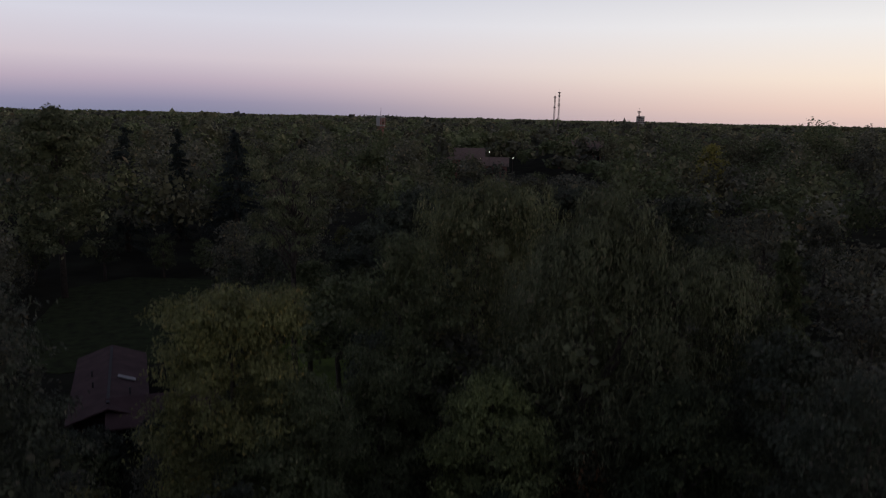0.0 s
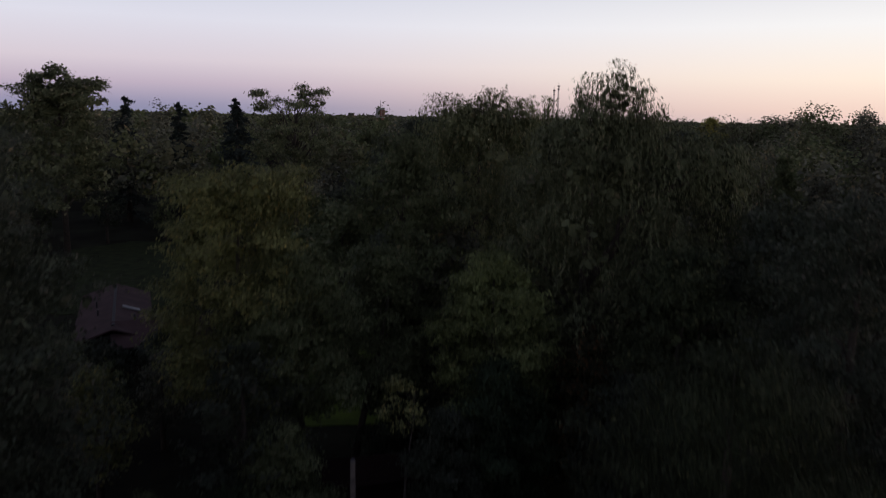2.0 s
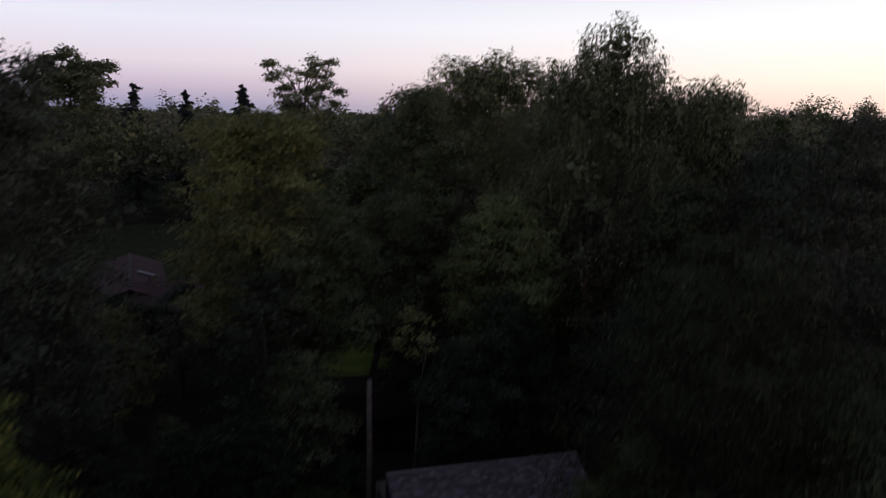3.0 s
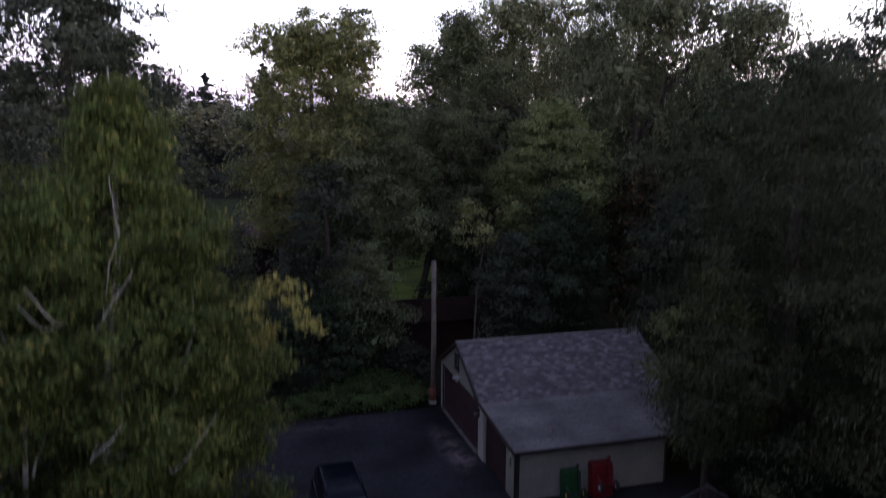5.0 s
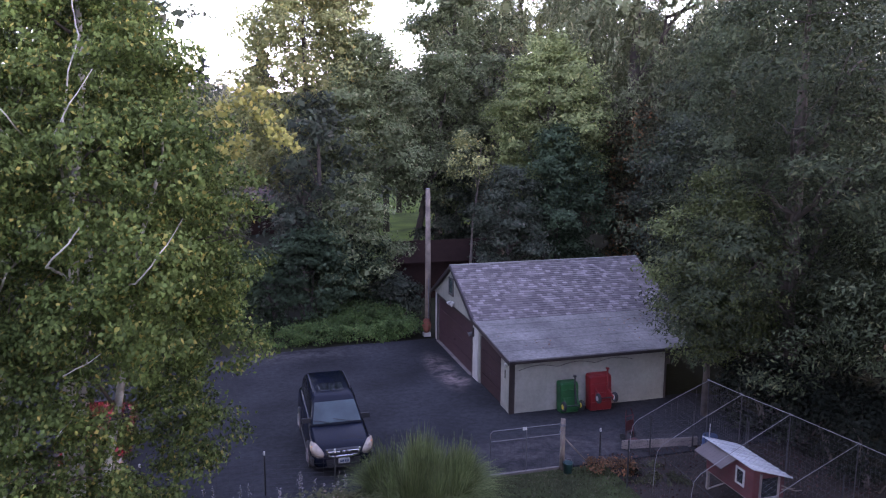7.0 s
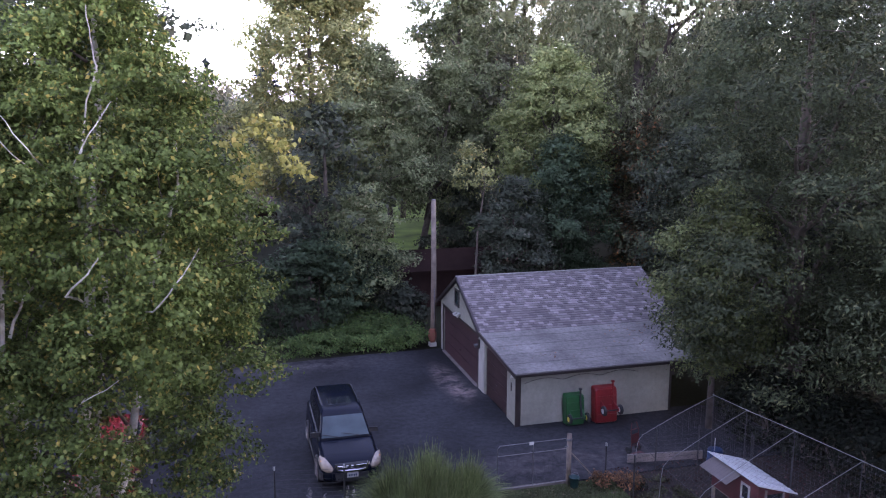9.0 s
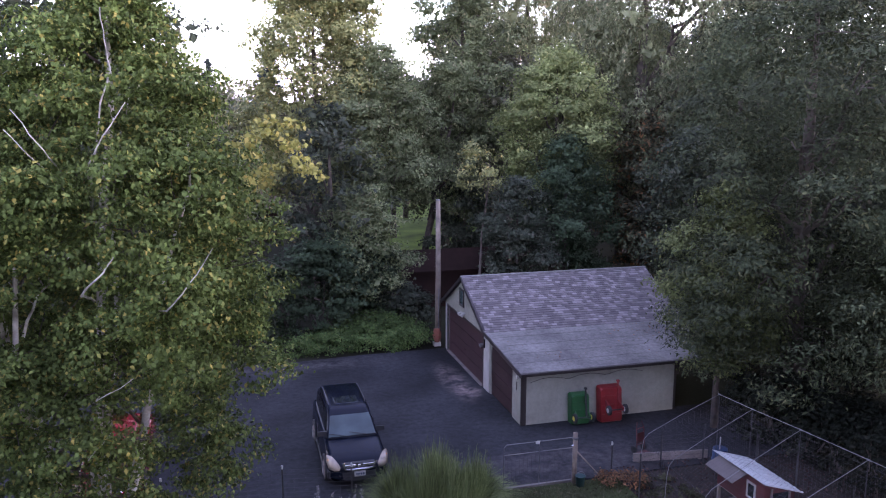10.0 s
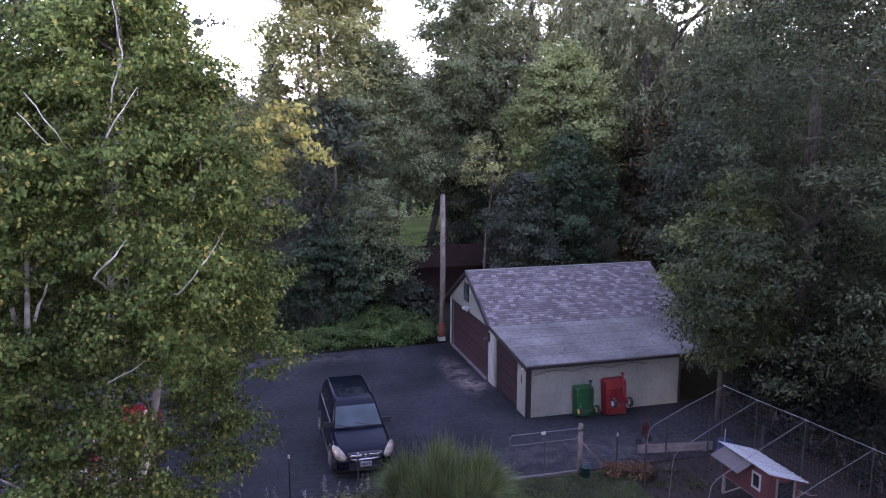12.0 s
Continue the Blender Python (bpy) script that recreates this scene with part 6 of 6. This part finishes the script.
# ---- brown shed beyond the ivy bed ----
shed = empty("garden_shed", 11.4, 46.0)
for a in ((-2.7, -1.1, 2.7, -1.02), (-2.7, 1.02, 2.7, 1.1)):
    part("wall", boxed(a[0], a[1], 0, a[2], a[3], 2.1), M_HOUSE_WALL, shed)
for x0 in (-2.7, 2.62):
    part("end_wall", prismed([(-1.02, 0), (1.02, 0), (1.02, 2.1), (0, 2.9), (-1.02, 2.1)], "x", x0, x0 + 0.08), M_HOUSE_WALL, shed)
for s in (-1, 1):
    part("roof_slope", prismed([(s * 1.3, 1.96), (0, 2.95), (0, 3.03), (s * 1.3, 2.04)], "x", -2.95, 2.95), M_HOUSE_WALL, shed)
tagged(shed, "dark brown timber shed under the trees", "shed")


# ---- houses, masts and far buildings ----
def gable_roof(name, parent, x0, x1, y0, y1, z0, z1, axis, mat, over=0.5):
    if axis == "y":
        m = (x0 + x1) / 2
        for s, e in ((-1, x0 - over), (1, x1 + over)):
            part(name, prismed([(e, z0 - over * 0.4), (m, z1), (m, z1 + 0.12), (e, z0 - over * 0.4 + 0.12)], "y", y0 - over, y1 + over), mat, parent)
    else:
        m = (y0 + y1) / 2
        for s, e in ((-1, y0 - over), (1, y1 + over)):
            part(name, prismed([(e, z0 - over * 0.4), (m, z1), (m, z1 + 0.12), (e, z0 - over * 0.4 + 0.12)], "x", x0 - over, x1 + over), mat, parent)


house = empty("brown_house", -5.45, 80.5, 0, 5.7)
part("wall", boxed(-2.5, -9.0, 0, 2.5, 7.4, 3.1), M_HOUSE_WALL, house)
part("wall", boxed(2.5, -10.4, 0, 8.4, -5.0, 3.0), M_HOUSE_WALL, house)
gable_roof("roof_slope", house, -2.5, 2.5, -9.0, 7.4, 3.1, 3.95, "y", M_HOUSE_ROOF, 0.6)
gable_roof("wing_roof_slope", house, 0.4, 8.4, -10.4, -5.0, 3.0, 4.1, "x", M_HOUSE_ROOF, 0.6)
sk = part("skylight", boxed(-0.75, -0.35, -0.06, 0.75, 0.35, 0.06, bevel=0.02), M_WHITE, house, "pale skylight")
sk.matrix_basis = pose(1.35, -1.5, 3.72, 0, 19, 0)
part("ridge_vent", boxed(-0.12, -8.5, 4.04, 0.12, 7.2, 4.14), M_BROWN, house)
for px, py in ((-1.5, 0.2), (-1.3, -3.0), (1.6, -5.2)):
    part("vent_pipe", tubed([(px, py, 3.2), (px, py, 4.1)], 0.07, 8), M_GALV, house)
for k in range(3):
    w_ = empty("window", 0, 0)
    w_.parent = house
    part("frame", boxed(-1.9 + 1.4 * k, -9.06, 1.0, -0.9 + 1.4 * k, -9.0, 2.2), M_BROWN, w_)
    part("pane", boxed(-1.82 + 1.4 * k, -9.075, 1.08, -0.98 + 1.4 * k, -9.06, 2.12), M_GLASS, w_)
tagged(house, "low brown-roofed house with a skylight among the trees", "house")


def far_house(x, y, w, d, h, ridge, wall, roof_m, label, name="far_house", windows=4, axis="x", rz=0):
    ob = empty(name, x, y, 0, rz)
    part("wall", boxed(-w / 2, -d / 2, 0, w / 2, d / 2, h), wall, ob)
    gable_roof("roof_slope", ob, -w / 2, w / 2, -d / 2, d / 2, h, ridge, axis, roof_m, 0.9)
    for k in range(windows):
        cx = -w / 2 + w * (k + 0.5) / windows
        wi = part("window", boxed(cx - 0.7, -d / 2 - 0.08, h * 0.35, cx + 0.7, -d / 2 - 0.01, h * 0.75), M_GLASS, ob)
        part("window_sill", boxed(cx - 0.8, -d / 2 - 0.16, h * 0.35 - 0.14, cx + 0.8, -d / 2 - 0.01, h * 0.35), M_WHITE, wi)
    return tagged(ob, label, "building")


far_house(111, 340, 16, 14, 8.4, 13.0, M_BRICK, M_TAN, "long brick building with a tan roof beyond the trees", windows=6, rz=-20)
far_house(119.5, 328, 13, 10, 6.4, 9.6, M_BRICK, M_TAN, "brick wing with a tan gable roof", windows=4, rz=-20)
far_house(197, 400, 24, 14, 9.4, 15.2, M_BRICK, M_TAN, "far brick building with a long tan roof", windows=6, rz=-25)
far_house(18.6, 232, 9, 6, 3.6, 5.4, M_WHITE, M_TAN, "small pale building glimpsed among treetops", windows=2)
lot = sheet("parking_lot", [(110, 292), (136, 286), (142, 318), (116, 326)], 0.03, M_ASPHALT, "far parking lot before the brick building", "parking lot")
for (x, y), c, lab in (((120, 303), M_TIN, "pale parked car in the far parking lot"), ((126, 301), M_CARBLACK, "dark parked car in the far parking lot"), ((131, 306), M_CARRED, "red parked car in the far parking lot")):
    car = empty("far_car", x, y, 0.03, 70)
    part("body", loft(bmesh.new(), [body_row(*r) for r in ((0, 0.8, 0.3, 0.7, 0.1), (0.8, 0.88, 0.25, 0.9, 0.15), (3.6, 0.88, 0.25, 0.95, 0.15), (4.4, 0.8, 0.3, 0.85, 0.1))]), c, car, smooth=True)
    part("cabin", loft(bmesh.new(), [body_row(*r) for r in ((1.2, 0.75, 0.8, 0.95, 0.04), (1.9, 0.68, 0.8, 1.4, 0.12), (3.2, 0.68, 0.8, 1.42, 0.12), (4.0, 0.72, 0.8, 0.98, 0.04))]), M_GLASS, car, smooth=True)
    for wx in (-0.8, 0.8):
        for wy in (0.8, 3.4):
            part("tyre", tubed([(wx - 0.1, wy, 0.32), (wx + 0.1, wy, 0.32)], 0.32, 12), M_RUBBER, car)
    tagged(car, lab, "car", "far cars")

M_LAMP, n_, l_, p_ = nodes_of("lamp_glow")
p_.inputs["Emission Color"].default_value, p_.inputs["Emission Strength"].default_value = (1.0, 0.85, 0.65, 1), 7.0
for x, y, z, r in ((116.0, 322.0, 12.2, 0.26), (128.0, 325.0, 9.6, 0.16), (113.0, 325.0, 9.0, 0.14), (190, 388, 12.0, 0.16)):
    ob = empty("street_lamp", x, y)
    part("pole", tubed([(0, 0, 0), (0, 0, z)], [0.1, 0.07], 8), M_STEEL, ob)
    bm = bmesh.new()
    bmesh.ops.create_icosphere(bm, subdivisions=2, radius=r, matrix=Matrix.Translation((0, -0.3, z)))
    part("lamp", bm, M_LAMP, ob, "lit warm white lamp")
    part("arm", tubed([(0, 0, z), (0, -0.3, z)], 0.05, 6), M_STEEL, ob)
    tagged(ob, "lit lamp post by the far brick building", "street lamp", "far street lamps")


def mast(x, y, h, w, label, arms):
    ob = empty("radio_mast", x, y)
    for k in range(3):
        a = 2 * math.pi * k / 3
        part("leg", tubed([(w * math.cos(a), w * math.sin(a), 0), (w * 0.5 * math.cos(a), w * 0.5 * math.sin(a), h)], [0.16, 0.1], 6), M_STEEL, ob)
    bm = bmesh.new()
    n = int(h / 1.6)
    for i in range(n):
        z0, z1 = h * i / n, h * (i + 1) / n
        for k in range(3):
            a0, a1 = 2 * math.pi * k / 3, 2 * math.pi * (k + 1) / 3
            r0, r1 = w * (1 - 0.5 * z0 / h), w * (1 - 0.5 * z1 / h)
            tube(bm, [(r0 * math.cos(a0), r0 * math.sin(a0), z0), (r1 * math.cos(a1), r1 * math.sin(a1), z1)], 0.05, 4, False)
    part("lattice", bm, M_STEEL, ob)
    for z, s in arms:
        part("antenna", boxed(-s, -0.25, z, s, 0.25, z + 0.9, bevel=0.1), M_STEEL, ob)
    part("whip", tubed([(0, 0, h), (0, 0, h + 2.0)], 0.07, 5), M_STEEL, ob)
    return tagged(ob, label, "radio mast")


mast(258.4, 572.0, 44.5, 0.9, "slim lattice radio mast above the treeline", ((43, 1.0), (40, 0.7), (35, 0.9)))
mast(261.6, 571.0, 47.5, 0.9, "slim lattice radio mast with small antennas", ((46.5, 1.1), (44, 0.8), (37, 0.9)))
mast(322, 553, 34.5, 0.9, "distant lattice mast above dark treetops", ((33, 1.4), (29, 1.8), (25, 1.6)))
wt = empty("water_tower", 100.8, 478.5)
part("shaft", lathe(bmesh.new(), [(2.4, 0), (2.2, 18), (2.4, 20)], 8), M_BRICK, wt)
part("head", lathe(bmesh.new(), [(2.6, 20), (2.8, 20.4), (2.8, 25.6), (2.4, 26.2)], 8), M_WHITE, wt, "pale upper storey")
for k in range(4):
    a = math.pi / 4 + k * math.pi / 2
    part("panel", boxed(-0.9, -2.75, 21, 0.9, -2.45, 25), M_BRICK, wt).matrix_basis = pose(0, 0, 0, 0, 0, 45 * k)
part("spire", tubed([(0, 0, 26), (0, 0, 31)], [0.2, 0.05], 6), M_STEEL, wt)
tagged(wt, "far pale and red tower rising over the woods", "tower")
hr = empty("far_tower_block", 880, 1500)
part("wall", boxed(-7, -5, 0, 7, 5, 36), M_CONCRETE, hr)
for r_ in range(5):
    for c_ in range(3):
        part("window", boxed(-6 + 4.4 * c_, -5.2, 13 + 4.4 * r_, -3 + 4.4 * c_, -5.02, 15.5 + 4.4 * r_), M_GLASS, hr)
tagged(hr, "pale tower block on the horizon", "building")

# ---- shingles, nearest rows as single pieces ----
sy0, sz0, sy1, sz1 = GYM - 0.42, EAVE + 0.02, RY, RIDGE + 0.07
s_len, s_ang = math.hypot(sy1 - sy0, sz1 - sz0), math.degrees(math.atan2(sz1 - sz0, sy1 - sy0))
S_ROWS, S_W = 27, 0.21
row_h = s_len / S_ROWS
S_N = int((GX1 + 0.37 - GX0) / S_W)


def shingle_verts(w):
    return [(-w / 2, 0, 0.004), (w / 2, 0, 0.004), (w / 2, row_h * 1.12, -0.004), (-w / 2, row_h * 1.12, -0.004), (-w / 2, 0, 0.022), (w / 2, 0, 0.022), (w / 2, row_h * 1.12, 0.004), (-w / 2, row_h * 1.12, 0.004)]


S_FACES = [(4, 5, 6, 7), (0, 1, 5, 4), (1, 2, 6, 5), (3, 0, 4, 7)]
s_mesh = bpy.data.meshes.new("shingle")
s_mesh.from_pydata(shingle_verts(S_W - 0.008), [], S_FACES)
s_mesh.materials.append(M_SHINGLE)
rng = np.random.default_rng(8)
vv, ff = [], []
for r_ in range(S_ROWS):
    for c_ in range(S_N):
        x = GX0 - 0.10 + S_W * (c_ + 0.5) + (0.105 if r_ % 2 else 0.0) * (1 if c_ < S_N - 1 else 0) + rng.uniform(-0.01, 0.01)
        t = r_ / S_ROWS
        m = Matrix.Translation((x - GX0, sy0 + (sy1 - sy0) * t - GY0, sz0 + (sz1 - sz0) * t + 0.012 + rng.uniform(0, 0.004))) @ Matrix.Rotation(radians(s_ang), 4, "X")
        if r_ % 2 and c_ == 0:
            b0, h = len(vv), Matrix.Translation((GX0 - 0.10 + 0.054 - x, 0, 0)) @ m
            vv += [tuple(h @ Vector(p)) for p in shingle_verts(0.098)]
            ff += [tuple(b0 + i for i in f) for f in S_FACES]
        if r_ < 8:
            o = new("shingle", s_mesh)
            o.parent, o.matrix_basis = garage, m
        else:
            b0 = len(vv)
            vv += [tuple(m @ Vector(p)) for p in shingle_verts(S_W - 0.008)]
            ff += [tuple(b0 + i for i in f) for f in S_FACES]
me = bpy.data.meshes.new("shingles")
me.from_pydata(vv, [], ff)
me.materials.append(M_SHINGLES)
o = new("shingles", me)
o.parent = garage
o["kind"] = "stuff"
